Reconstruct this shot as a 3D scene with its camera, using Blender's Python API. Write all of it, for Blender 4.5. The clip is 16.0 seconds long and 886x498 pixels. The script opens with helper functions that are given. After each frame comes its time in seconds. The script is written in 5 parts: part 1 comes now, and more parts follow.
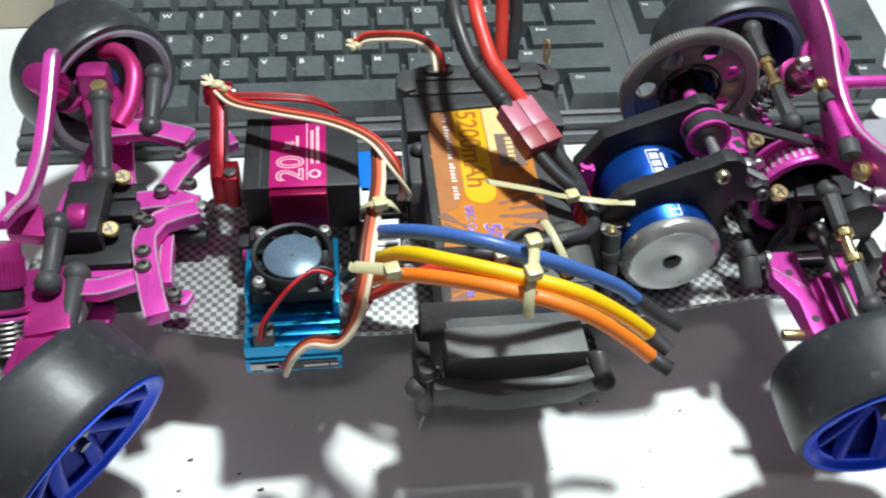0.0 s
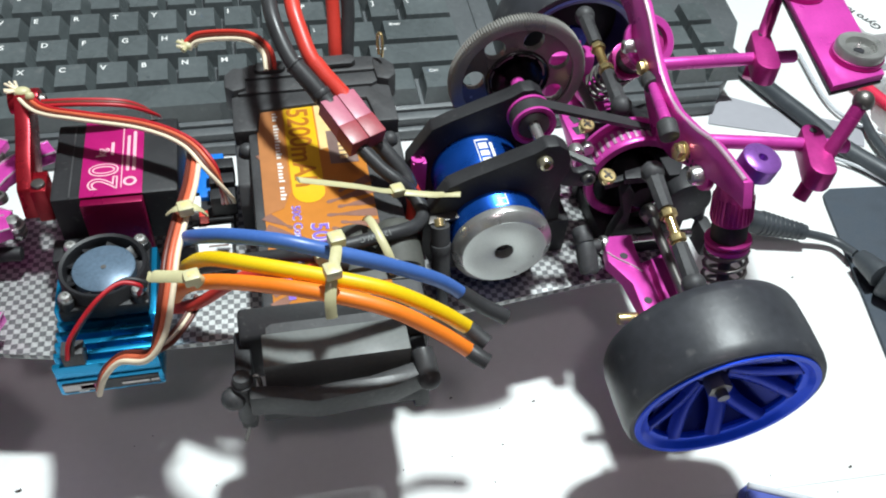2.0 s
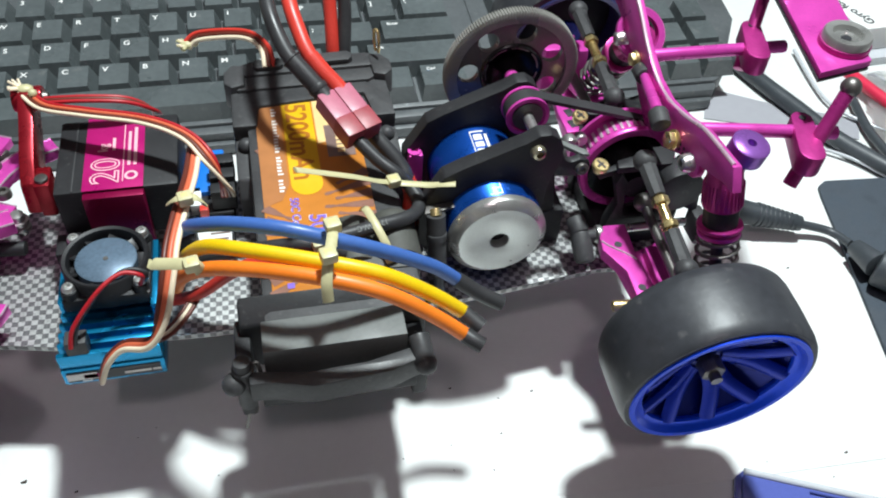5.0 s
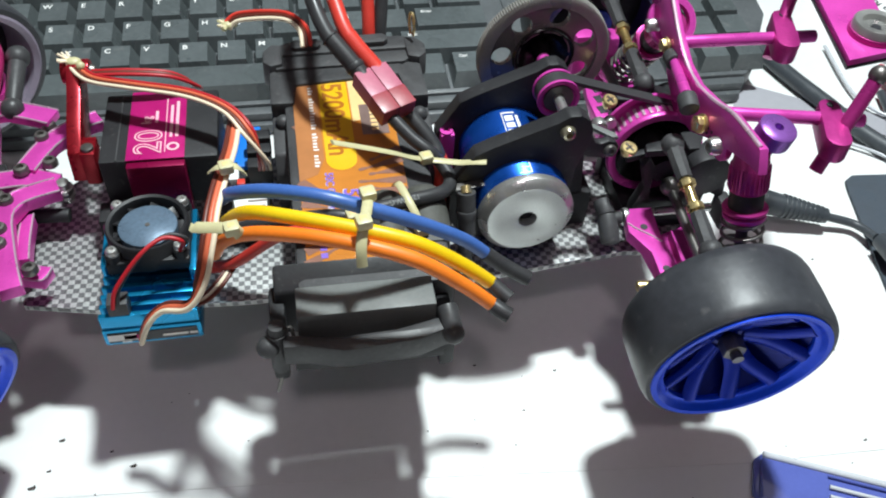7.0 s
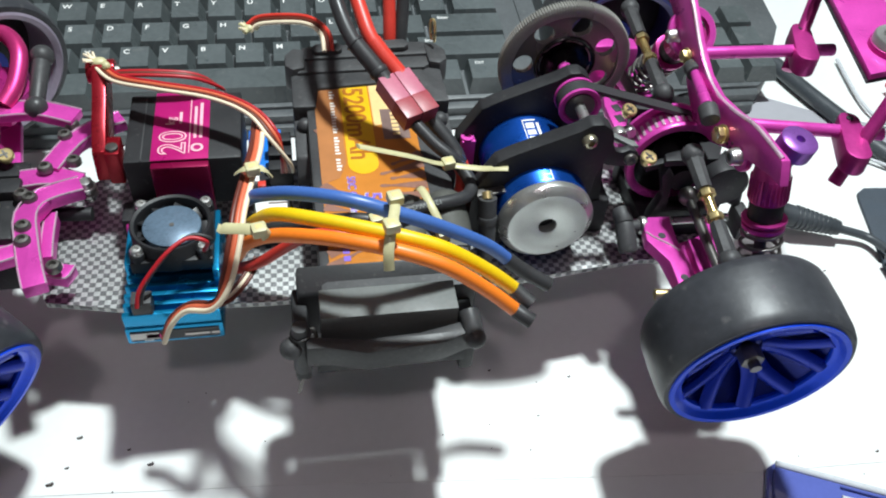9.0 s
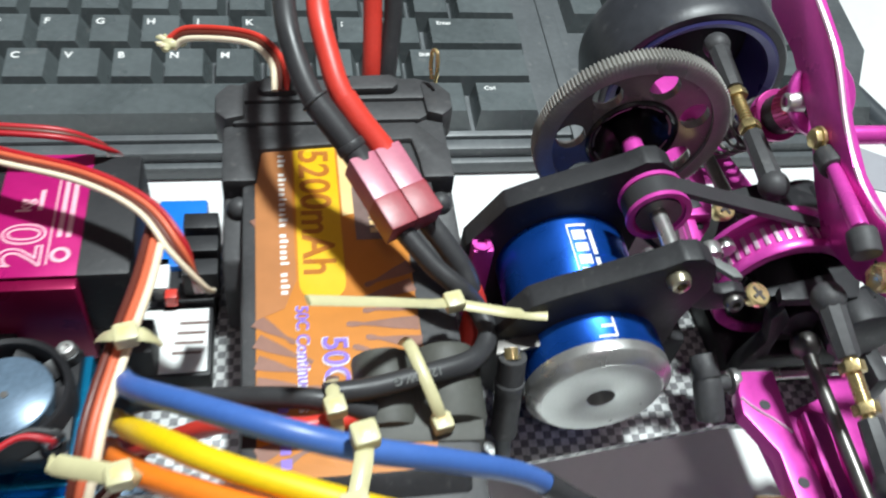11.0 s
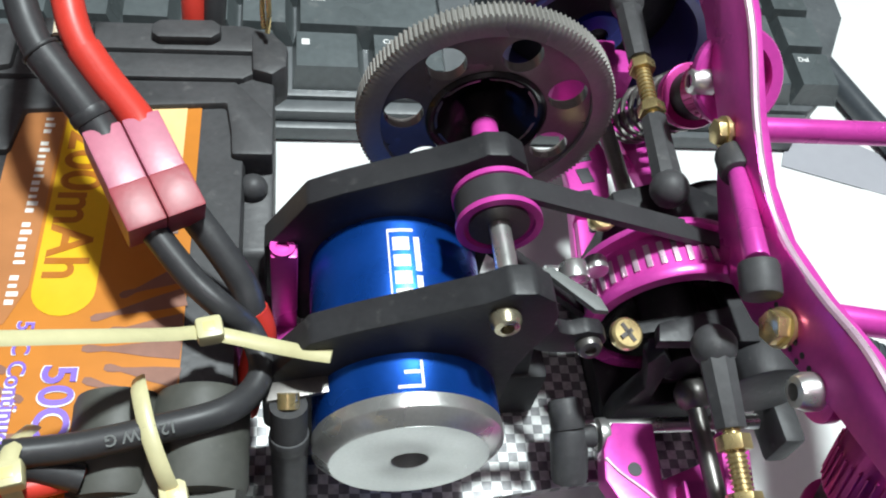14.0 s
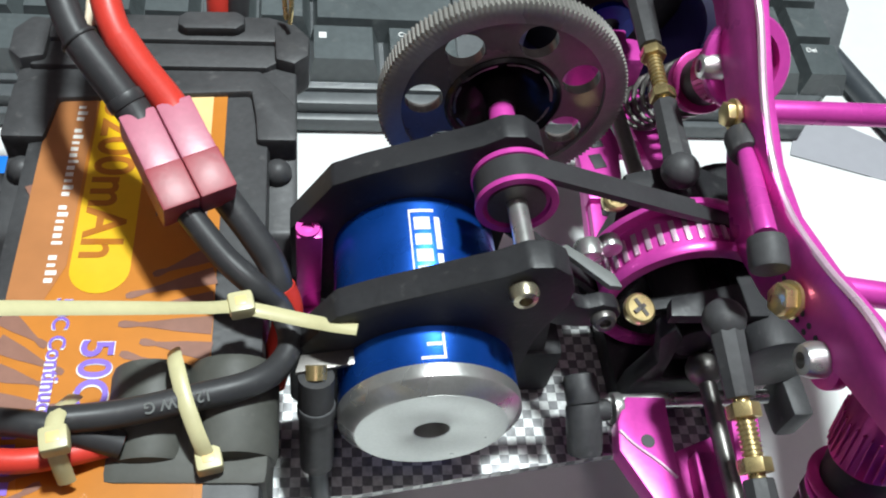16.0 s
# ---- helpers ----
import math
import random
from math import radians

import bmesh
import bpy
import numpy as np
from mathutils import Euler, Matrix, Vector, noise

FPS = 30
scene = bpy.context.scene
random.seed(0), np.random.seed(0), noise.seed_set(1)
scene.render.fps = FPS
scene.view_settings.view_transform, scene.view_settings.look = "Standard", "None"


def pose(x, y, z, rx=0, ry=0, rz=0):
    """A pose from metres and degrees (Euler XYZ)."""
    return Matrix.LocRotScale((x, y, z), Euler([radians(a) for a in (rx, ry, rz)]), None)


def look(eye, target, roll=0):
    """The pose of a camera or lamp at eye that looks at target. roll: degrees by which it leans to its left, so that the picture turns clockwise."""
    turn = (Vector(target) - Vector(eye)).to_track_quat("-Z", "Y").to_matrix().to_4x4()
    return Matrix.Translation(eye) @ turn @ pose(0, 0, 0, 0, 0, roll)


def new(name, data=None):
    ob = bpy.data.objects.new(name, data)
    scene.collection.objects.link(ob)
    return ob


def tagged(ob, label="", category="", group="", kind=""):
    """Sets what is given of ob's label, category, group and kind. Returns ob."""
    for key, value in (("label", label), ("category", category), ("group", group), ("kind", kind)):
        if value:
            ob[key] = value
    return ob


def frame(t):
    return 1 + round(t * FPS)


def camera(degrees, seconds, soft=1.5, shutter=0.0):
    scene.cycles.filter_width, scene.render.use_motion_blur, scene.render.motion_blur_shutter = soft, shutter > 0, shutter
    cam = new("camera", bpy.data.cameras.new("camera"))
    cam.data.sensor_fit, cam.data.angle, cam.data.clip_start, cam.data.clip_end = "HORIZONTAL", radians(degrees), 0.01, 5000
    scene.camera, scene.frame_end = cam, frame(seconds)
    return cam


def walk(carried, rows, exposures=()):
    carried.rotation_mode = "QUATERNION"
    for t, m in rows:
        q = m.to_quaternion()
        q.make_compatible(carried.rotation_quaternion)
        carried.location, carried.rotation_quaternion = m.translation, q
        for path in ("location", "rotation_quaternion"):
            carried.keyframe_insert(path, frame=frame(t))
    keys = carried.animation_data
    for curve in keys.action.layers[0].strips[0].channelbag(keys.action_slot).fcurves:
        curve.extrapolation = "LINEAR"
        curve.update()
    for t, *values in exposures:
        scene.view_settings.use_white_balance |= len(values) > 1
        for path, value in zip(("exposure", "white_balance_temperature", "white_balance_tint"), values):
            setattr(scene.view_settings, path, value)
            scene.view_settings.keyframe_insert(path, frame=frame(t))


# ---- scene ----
cam = camera(54.61, 16.0, soft=2.0, shutter=0.4)
ROWS = [
    (0.0, -0.0528, -0.20212, 0.28978, 42.205, -2.24, -5.981),
    (0.5, -0.04557, -0.20545, 0.29067, 42.14, -2.84, -8.785),
    (1.0, -0.03298, -0.204, 0.28965, 42.386, -3.238, -10.418),
    (1.5, -0.023, -0.20294, 0.28583, 42.455, -3.562, -11.238),
    (2.0, -0.01963, -0.20251, 0.28506, 42.549, -3.668, -11.688),
    (2.5, -0.0175, -0.20364, 0.28401, 42.535, -3.798, -11.871),
    (3.0, -0.01573, -0.211, 0.28635, 42.652, -3.958, -12.05),
    (3.5, -0.01625, -0.21323, 0.28903, 42.994, -4.022, -12.234),
    (4.0, -0.01667, -0.21169, 0.28919, 43.306, -3.8, -12.28),
    (4.2, -0.01787, -0.21048, 0.28734, 43.272, -3.568, -12.208),
    (6.3, -0.01893, -0.21061, 0.28125, 42.853, -2.936, -10.998),
    (6.5, -0.02089, -0.21328, 0.27963, 42.897, -2.925, -10.661),
    (7.0, -0.02253, -0.22086, 0.28432, 42.927, -2.937, -9.751),
    (7.5, -0.02406, -0.22341, 0.28453, 43.069, -2.904, -9.09),
    (8.0, -0.02498, -0.22392, 0.28662, 43.275, -3.031, -8.91),
    (10.3, -0.03619, -0.19135, 0.27259, 42.236, -4.548, -9.141),
    (10.5, -0.03157, -0.16884, 0.2611, 41.731, -4.454, -8.182),
    (11.0, -0.01607, -0.11253, 0.24103, 40.414, -6.41, -8.209),
    (11.5, -0.00447, -0.0932, 0.22768, 39.115, -7.961, -7.648),
    (12.0, 0.01199, -0.07935, 0.21852, 37.56, -8.703, -6.946),
    (12.5, 0.02604, -0.07168, 0.21174, 36.765, -9.179, -6.626),
    (13.0, 0.03136, -0.07037, 0.21094, 36.518, -9.004, -6.348),
    (13.5, 0.03219, -0.07553, 0.21438, 36.597, -8.516, -6.097),
    (14.0, 0.03204, -0.07907, 0.21694, 36.823, -8.102, -5.995),
    (14.5, 0.03163, -0.0797, 0.21741, 36.746, -7.872, -6.014),
    (15.0, 0.03216, -0.08373, 0.22032, 36.889, -7.889, -6.179),
    (15.5, 0.03089, -0.08381, 0.21974, 36.865, -7.72, -6.098),
    (16.0, 0.02895, -0.0856, 0.21949, 36.737, -7.475, -5.833),
]
walk(cam, [(t, pose(x, y, z, rx, ry, rz)) for t, x, y, z, rx, ry, rz in ROWS],
     exposures=((0.0, 0.33), (4.2, 0.33), (8.2, 0.31), (10.5, 0.35), (12.0, 0.50), (13.0, 0.46), (14.5, 0.35), (16.0, 0.30)))
# ---- world ----
# world, lamps and exposure
world = bpy.data.worlds.new("room_air")
world.use_nodes = True
world.node_tree.nodes["Background"].inputs[0].default_value = (0.75, 0.72, 0.8, 1)
world.node_tree.nodes["Background"].inputs[1].default_value = 0.05
scene.world = world


def area_lamp(name, eye, target, size, power, colour):
    data = bpy.data.lights.new(name, "AREA")
    data.shape, data.size, data.energy, data.color = "DISK", size, power, colour
    ob = new(name, data)
    ob.matrix_world = look(eye, target)
    return ob


area_lamp("desk_lamp_light", (0.15, 0.115, 0.96), (0.0, 0.0, 0.0), 0.07, 11.2, (0.90, 1.0, 1.01))
area_lamp("ceiling_lamp_light", (-0.15, -0.80, 1.55), (0.0, 0.0, 0.0), 0.14, 2.1, (1.0, 0.83, 0.91))
# Broad soft fill added overhead to lift the shaded sides; not a known fitting.
area_lamp("overhead_fill_light", (0.2, 0.3, 1.62), (0.2, 0.3, 0.0), 1.1, 1.55, (1.0, 0.90, 0.98))


# materials
def material(name, colour, rough=0.5, metal=0.0, grain=0.12, scale=400.0, bump=0.15, dust=0.0, coat=0.0, trans=0.0, emit=None, vary=0.0, spec=0.5):
    """A procedural surface: base colour with two scales of variation, uneven gloss and fine relief."""
    m = bpy.data.materials.new(name)
    m.use_nodes = True
    nt = m.node_tree
    b = nt.nodes["Principled BSDF"]
    co = nt.nodes.new("ShaderNodeTexCoord")
    fine, coarse = nt.nodes.new("ShaderNodeTexNoise"), nt.nodes.new("ShaderNodeTexNoise")
    fine.inputs["Scale"].default_value, fine.inputs["Detail"].default_value = scale * 3, 4
    coarse.inputs["Scale"].default_value, coarse.inputs["Detail"].default_value = scale * 0.25, 3
    for n in (fine, coarse):
        nt.links.new(co.outputs["Object"], n.inputs["Vector"])
    add = nt.nodes.new("ShaderNodeMath")
    add.operation = "ADD"
    nt.links.new(fine.outputs["Fac"], add.inputs[0])
    nt.links.new(coarse.outputs["Fac"], add.inputs[1])
    ramp = nt.nodes.new("ShaderNodeMapRange")
    ramp.inputs["From Min"].default_value, ramp.inputs["From Max"].default_value = 0.6, 1.4
    ramp.inputs["To Min"].default_value, ramp.inputs["To Max"].default_value = 1 - grain, 1 + grain
    nt.links.new(add.outputs[0], ramp.inputs["Value"])
    mul = nt.nodes.new("ShaderNodeVectorMath")
    mul.operation = "SCALE"
    mul.inputs[0].default_value = colour
    nt.links.new(ramp.outputs[0], mul.inputs["Scale"])
    out = mul.outputs[0]
    if vary:
        info = nt.nodes.new("ShaderNodeObjectInfo")
        rng = nt.nodes.new("ShaderNodeMapRange")
        rng.inputs["To Min"].default_value, rng.inputs["To Max"].default_value = 1 - vary, 1 + vary
        nt.links.new(info.outputs["Random"], rng.inputs["Value"])
        mul2 = nt.nodes.new("ShaderNodeVectorMath")
        mul2.operation = "SCALE"
        nt.links.new(out, mul2.inputs[0])
        nt.links.new(rng.outputs[0], mul2.inputs["Scale"])
        out = mul2.outputs[0]
    if dust:
        spots = nt.nodes.new("ShaderNodeTexNoise")
        spots.inputs["Scale"].default_value, spots.inputs["Detail"].default_value = scale * 1.7, 6
        nt.links.new(co.outputs["Object"], spots.inputs["Vector"])
        step = nt.nodes.new("ShaderNodeMapRange")
        step.inputs["From Min"].default_value, step.inputs["From Max"].default_value = 0.62, 0.78
        step.inputs["To Max"].default_value = dust
        nt.links.new(spots.outputs["Fac"], step.inputs["Value"])
        mix = nt.nodes.new("ShaderNodeMix")
        mix.data_type = "RGBA"
        nt.links.new(step.outputs[0], mix.inputs["Factor"])
        nt.links.new(out, mix.inputs["A"])
        mix.inputs["B"].default_value = (0.42, 0.40, 0.38, 1)
        out = mix.outputs["Result"]
    nt.links.new(out, b.inputs["Base Color"])
    rr = nt.nodes.new("ShaderNodeMapRange")
    rr.inputs["From Min"].default_value, rr.inputs["From Max"].default_value = 0.3, 0.7
    rr.inputs["To Min"].default_value, rr.inputs["To Max"].default_value = max(0.02, rough * 0.75), min(1, rough * 1.25)
    nt.links.new(coarse.outputs["Fac"], rr.inputs["Value"])
    nt.links.new(rr.outputs[0], b.inputs["Roughness"])
    b.inputs["Metallic"].default_value = metal
    b.inputs["Specular IOR Level"].default_value = spec
    b.inputs["Coat Weight"].default_value = coat
    b.inputs["Coat Roughness"].default_value = 0.08
    b.inputs["Transmission Weight"].default_value = trans
    if bump:
        bm_ = nt.nodes.new("ShaderNodeBump")
        bm_.inputs["Strength"].default_value, bm_.inputs["Distance"].default_value = bump, 0.0002
        nt.links.new(fine.outputs["Fac"], bm_.inputs["Height"])
        nt.links.new(bm_.outputs[0], b.inputs["Normal"])
    if emit:
        b.inputs["Emission Color"].default_value, b.inputs["Emission Strength"].default_value = (*emit[:3], 1), emit[3]
    return m


def carbon_material():
    m = bpy.data.materials.new("silver_carbon_weave")
    m.use_nodes = True
    nt = m.node_tree
    b = nt.nodes["Principled BSDF"]
    co, ck = nt.nodes.new("ShaderNodeTexCoord"), nt.nodes.new("ShaderNodeTexChecker")
    mp = nt.nodes.new("ShaderNodeMapping")
    mp.inputs["Rotation"].default_value = (0, 0, 0.03)
    nt.links.new(co.outputs["Object"], mp.inputs[0])
    nt.links.new(mp.outputs[0], ck.inputs["Vector"])
    ck.inputs["Scale"].default_value = 1 / 0.0021
    ck.inputs["Color1"].default_value, ck.inputs["Color2"].default_value = (0.52, 0.53, 0.52, 1), (0.17, 0.17, 0.175, 1)
    w = nt.nodes.new("ShaderNodeTexNoise")
    w.inputs["Scale"].default_value, w.inputs["Detail"].default_value = 900, 4
    nt.links.new(co.outputs["Object"], w.inputs["Vector"])
    mix = nt.nodes.new("ShaderNodeMix")
    mix.data_type, mix.blend_type = "RGBA", "MULTIPLY"
    mix.inputs["Factor"].default_value = 0.7
    nt.links.new(ck.outputs["Color"], mix.inputs["A"])
    nt.links.new(w.outputs["Fac"], mix.inputs["B"])
    gain = nt.nodes.new("ShaderNodeVectorMath")
    gain.operation = "SCALE"
    gain.inputs["Scale"].default_value = 1.32
    nt.links.new(mix.outputs["Result"], gain.inputs[0])
    nt.links.new(gain.outputs[0], b.inputs["Base Color"])
    b.inputs["Roughness"].default_value, b.inputs["Metallic"].default_value = 0.38, 0.35
    b.inputs["Coat Weight"].default_value, b.inputs["Coat Roughness"].default_value = 0.5, 0.15
    return m


PINK = material("pink_anodised_aluminium", (0.67, 0.066, 0.42), 0.34, 0.35, 0.10, 300, 0.08)
DPINK = material("dark_pink_anodised", (0.44, 0.030, 0.22), 0.36, 0.5, 0.15, 300, 0.08)
PURPLE = material("purple_anodised", (0.32, 0.12, 0.50), 0.34, 0.6, 0.1, 300, 0.08)
BLACK = material("black_moulded_plastic", (0.019, 0.019, 0.021), 0.52, 0, 0.2, 260, 0.25, 0.10, spec=0.36)
GREYBLACK = material("worn_black_plastic", (0.048, 0.048, 0.050), 0.50, 0, 0.25, 220, 0.3, 0.12, spec=0.36)
PLATEBLACK = material("matt_black_composite", (0.021, 0.021, 0.023), 0.50, 0, 0.2, 300, 0.25, 0.06, spec=0.36)
RUBBER = material("black_tyre_rubber", (0.032, 0.034, 0.040), 0.40, 0, 0.3, 120, 0.3, 0.14)
SOFT = material("black_silicone", (0.035, 0.035, 0.037), 0.42, 0, 0.15, 300, 0.1, 0.06, spec=0.36)
BLUERIM = material("blue_plastic", (0.006, 0.07, 0.80), 0.34, 0.25, 0.10, 200, 0.05, 0, 0.05, spec=0.25)
# Wheel hubs and inner discs: a deeper blue than the rim.
NAVYRIM = material("deep_blue_back", (0.002, 0.012, 0.20), 0.32, 0.5, 0.15, 200, 0.05)
BLUECAN = material("blue_anodised_can", (0.01, 0.10, 0.52), 0.28, 0.75, 0.08, 300, 0.05)
STEEL = material("machined_steel", (0.62, 0.62, 0.60), 0.32, 0.85, 0.08, 500, 0.1)
BELL = material("satin_aluminium", (0.58, 0.60, 0.58), 0.36, 0.7, 0.08, 500, 0.12)
DARKSTEEL = material("dark_steel", (0.18, 0.17, 0.16), 0.4, 0.8, 0.15, 500, 0.1)
GUNMETAL = material("grey_hard_anodised", (0.36, 0.35, 0.325), 0.36, 0.5, 0.12, 300, 0.08)
GEARWEB = material("dark_anodised_web", (0.25, 0.225, 0.215), 0.24, 0.6, 0.12, 300, 0.04)
GLOSSBLACK = material("glossy_black_plastic", (0.012, 0.011, 0.012), 0.22, 0, 0.15, 300, 0.05, 0.04)
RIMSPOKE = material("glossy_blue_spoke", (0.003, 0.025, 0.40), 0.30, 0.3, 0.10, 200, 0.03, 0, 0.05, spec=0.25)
PALEBRASS = material("pale_plated_steel", (0.55, 0.50, 0.36), 0.30, 0.85, 0.1, 500, 0.08)
BRASS = material("gold_plated_brass", (0.66, 0.52, 0.25), 0.30, 0.85, 0.12, 500, 0.08)
STOPGREY = material("light_grey_dusty_plastic", (0.13, 0.138, 0.133), 0.55, 0, 0.15, 200, 0.2, 0.1)
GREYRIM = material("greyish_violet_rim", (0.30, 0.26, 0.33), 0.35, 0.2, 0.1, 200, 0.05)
BAREGLINT = material("bare_chamfer_and_glint", (0.80, 0.56, 0.70), 0.30, 0.6, 0.08, 400, 0.05)
# Rim blue darkened in colour for the shaded inner side of the far wheel.
SHADEDRIM = material("shaded_violet_blue_rim", (0.05, 0.05, 0.17), 0.35, 0.2, 0.1, 200, 0.05)
CARBON = carbon_material()
ESCBLUE = material("sky_blue_anodised", (0.01, 0.27, 0.52), 0.26, 0.7, 0.1, 300, 0.05)
SERVORED = material("shaded_crimson_anodised", (0.29, 0.005, 0.065), 0.3, 0.5, 0.1, 300, 0.06)
SERVOLABEL = material("magenta_foil_label", (0.50, 0.010, 0.17), 0.35, 0.3, 0.06, 300, 0.03)
REDPLATE = material("red_anodised_horn", (0.30, 0.010, 0.02), 0.3, 0.6, 0.15, 300, 0.06)
WHITEINK = material("white_print", (0.78, 0.76, 0.72), 0.5, 0, 0.05, 500, 0)
PALEPINK = material("pale_pink_print", (0.80, 0.45, 0.52), 0.45, 0, 0.05, 500, 0)
PURPLEINK = material("violet_print", (0.22, 0.13, 0.55), 0.4, 0, 0.06, 500, 0)
BROWNINK = material("brown_print", (0.40, 0.13, 0.01), 0.4, 0, 0.06, 500, 0)
GREYINK = material("grey_brown_print", (0.19, 0.125, 0.11), 0.4, 0, 0.2, 500, 0)
YELLOWINK = material("yellow_print", (0.72, 0.42, 0.01), 0.35, 0, 0.05, 200, 0)
CREAMINK = material("cream_print", (0.80, 0.55, 0.25), 0.35, 0, 0.08, 200, 0)
ORANGEINK = material("orange_print", (0.52, 0.185, 0.026), 0.34, 0, 0.12, 60, 0.02)
TANINK = material("tan_print", (0.42, 0.17, 0.06), 0.36, 0, 0.12, 60, 0.02)
LEGEND = material("white_key_legend", (0.80, 0.80, 0.78), 0.5, 0, 0.03, 500, 0)
KEYBLACK = material("worn_black_keycap", (0.092, 0.107, 0.110), 0.30, 0, 0.22, 120, 0.12, 0.16, 0.25, 0, None, 0.10)
KBBODY = material("black_keyboard_shell", (0.090, 0.099, 0.104), 0.42, 0, 0.2, 150, 0.35, 0.18)
DESKWHITE = material("white_laminate", (0.74, 0.755, 0.745), 0.38, 0, 0.03, 60, 0.05)
WALLPAINT = material("pale_wall_paint", (0.46, 0.44, 0.44), 0.8, 0, 0.05, 6, 0.1)
CEILPAINT = material("white_ceiling_paint", (0.72, 0.72, 0.72), 0.85, 0, 0.04, 6, 0.1)
FLOORTILE = material("grey_floor", (0.22, 0.21, 0.20), 0.6, 0, 0.12, 8, 0.1)
WIREBLUE = material("blue_silicone_wire", (0.05, 0.13, 0.40), 0.42, 0, 0.10, 300, 0.08, 0.05)
WIREYELLOW = material("yellow_silicone_wire", (0.80, 0.52, 0.004), 0.42, 0, 0.08, 300, 0.08, 0.03)
WIREORANGE = material("orange_silicone_wire", (0.84, 0.20, 0.015), 0.42, 0, 0.08, 300, 0.08, 0.03)
WIRERED = material("red_silicone_wire", (0.62, 0.045, 0.03), 0.42, 0, 0.08, 300, 0.08, 0.03)
WIREWHITE = material("cream_ribbon_wire", (0.80, 0.68, 0.50), 0.5, 0, 0.06, 300, 0.05)
WIREBROWN = material("brown_ribbon_wire", (0.12, 0.025, 0.015), 0.45, 0, 0.1, 300, 0.05)
WIRESALMON = material("salmon_ribbon_wire", (0.62, 0.13, 0.06), 0.45, 0, 0.08, 300, 0.05)
WIREPINKRED = material("thin_red_wire", (0.42, 0.012, 0.02), 0.4, 0, 0.08, 300, 0.05)
TIE = material("natural_nylon", (0.53, 0.49, 0.28), 0.38, 0, 0.08, 200, 0.05)
PLUGPINK = material("dusty_red_nylon_plug", (0.43, 0.125, 0.185), 0.38, 0, 0.12, 200, 0.15, 0.08)
FANBLACK = material("black_fan_frame", (0.018, 0.018, 0.02), 0.5, 0, 0.15, 300, 0.1, 0.05, spec=0.36)
FANHUB = material("bluish_grey_fan_sticker", (0.13, 0.19, 0.26), 0.3, 0.3, 0.25, 300, 0.02)
RXBLUE = material("bright_blue_case", (0.01, 0.17, 0.62), 0.35, 0, 0.06, 300, 0.05)
MATDARK = material("dark_slate_mat", (0.050, 0.064, 0.082), 0.75, 0, 0.2, 500, 0.5)
CABLEGREY = material("dark_grey_cable", (0.050, 0.058, 0.066), 0.42, 0, 0.15, 200, 0.1, 0.08)
CLEARGREY = material("clear_grey_sleeve", (0.55, 0.57, 0.60), 0.25, 0, 0.08, 200, 0.05)
PENBLUE = material("blue_translucent_barrel", (0.10, 0.13, 0.42), 0.12, 0, 0.08, 200, 0, 0, 0.5)
PAPERWHITE = material("white_card", (0.75, 0.76, 0.745), 0.6, 0, 0.03, 100, 0.05)
CLEARPLASTIC = material("clear_film", (0.92, 0.92, 0.93), 0.12, 0, 0.02, 100, 0.3, 0, 0, 0.92)
BEIGE = material("beige_plastic", (0.62, 0.56, 0.42), 0.5, 0, 0.06, 100, 0.1)
CRUMB = material("dark_crumb", (0.05, 0.04, 0.035), 0.8, 0, 0.3, 500, 0)
INKSHADE = material("dark_print_and_shade", (0.03, 0.03, 0.035), 0.5, 0, 0.05, 500, 0)


# mesh helpers; all lengths below are in millimetres
MM = 0.001


def V(*p):
    return Vector(p) * MM


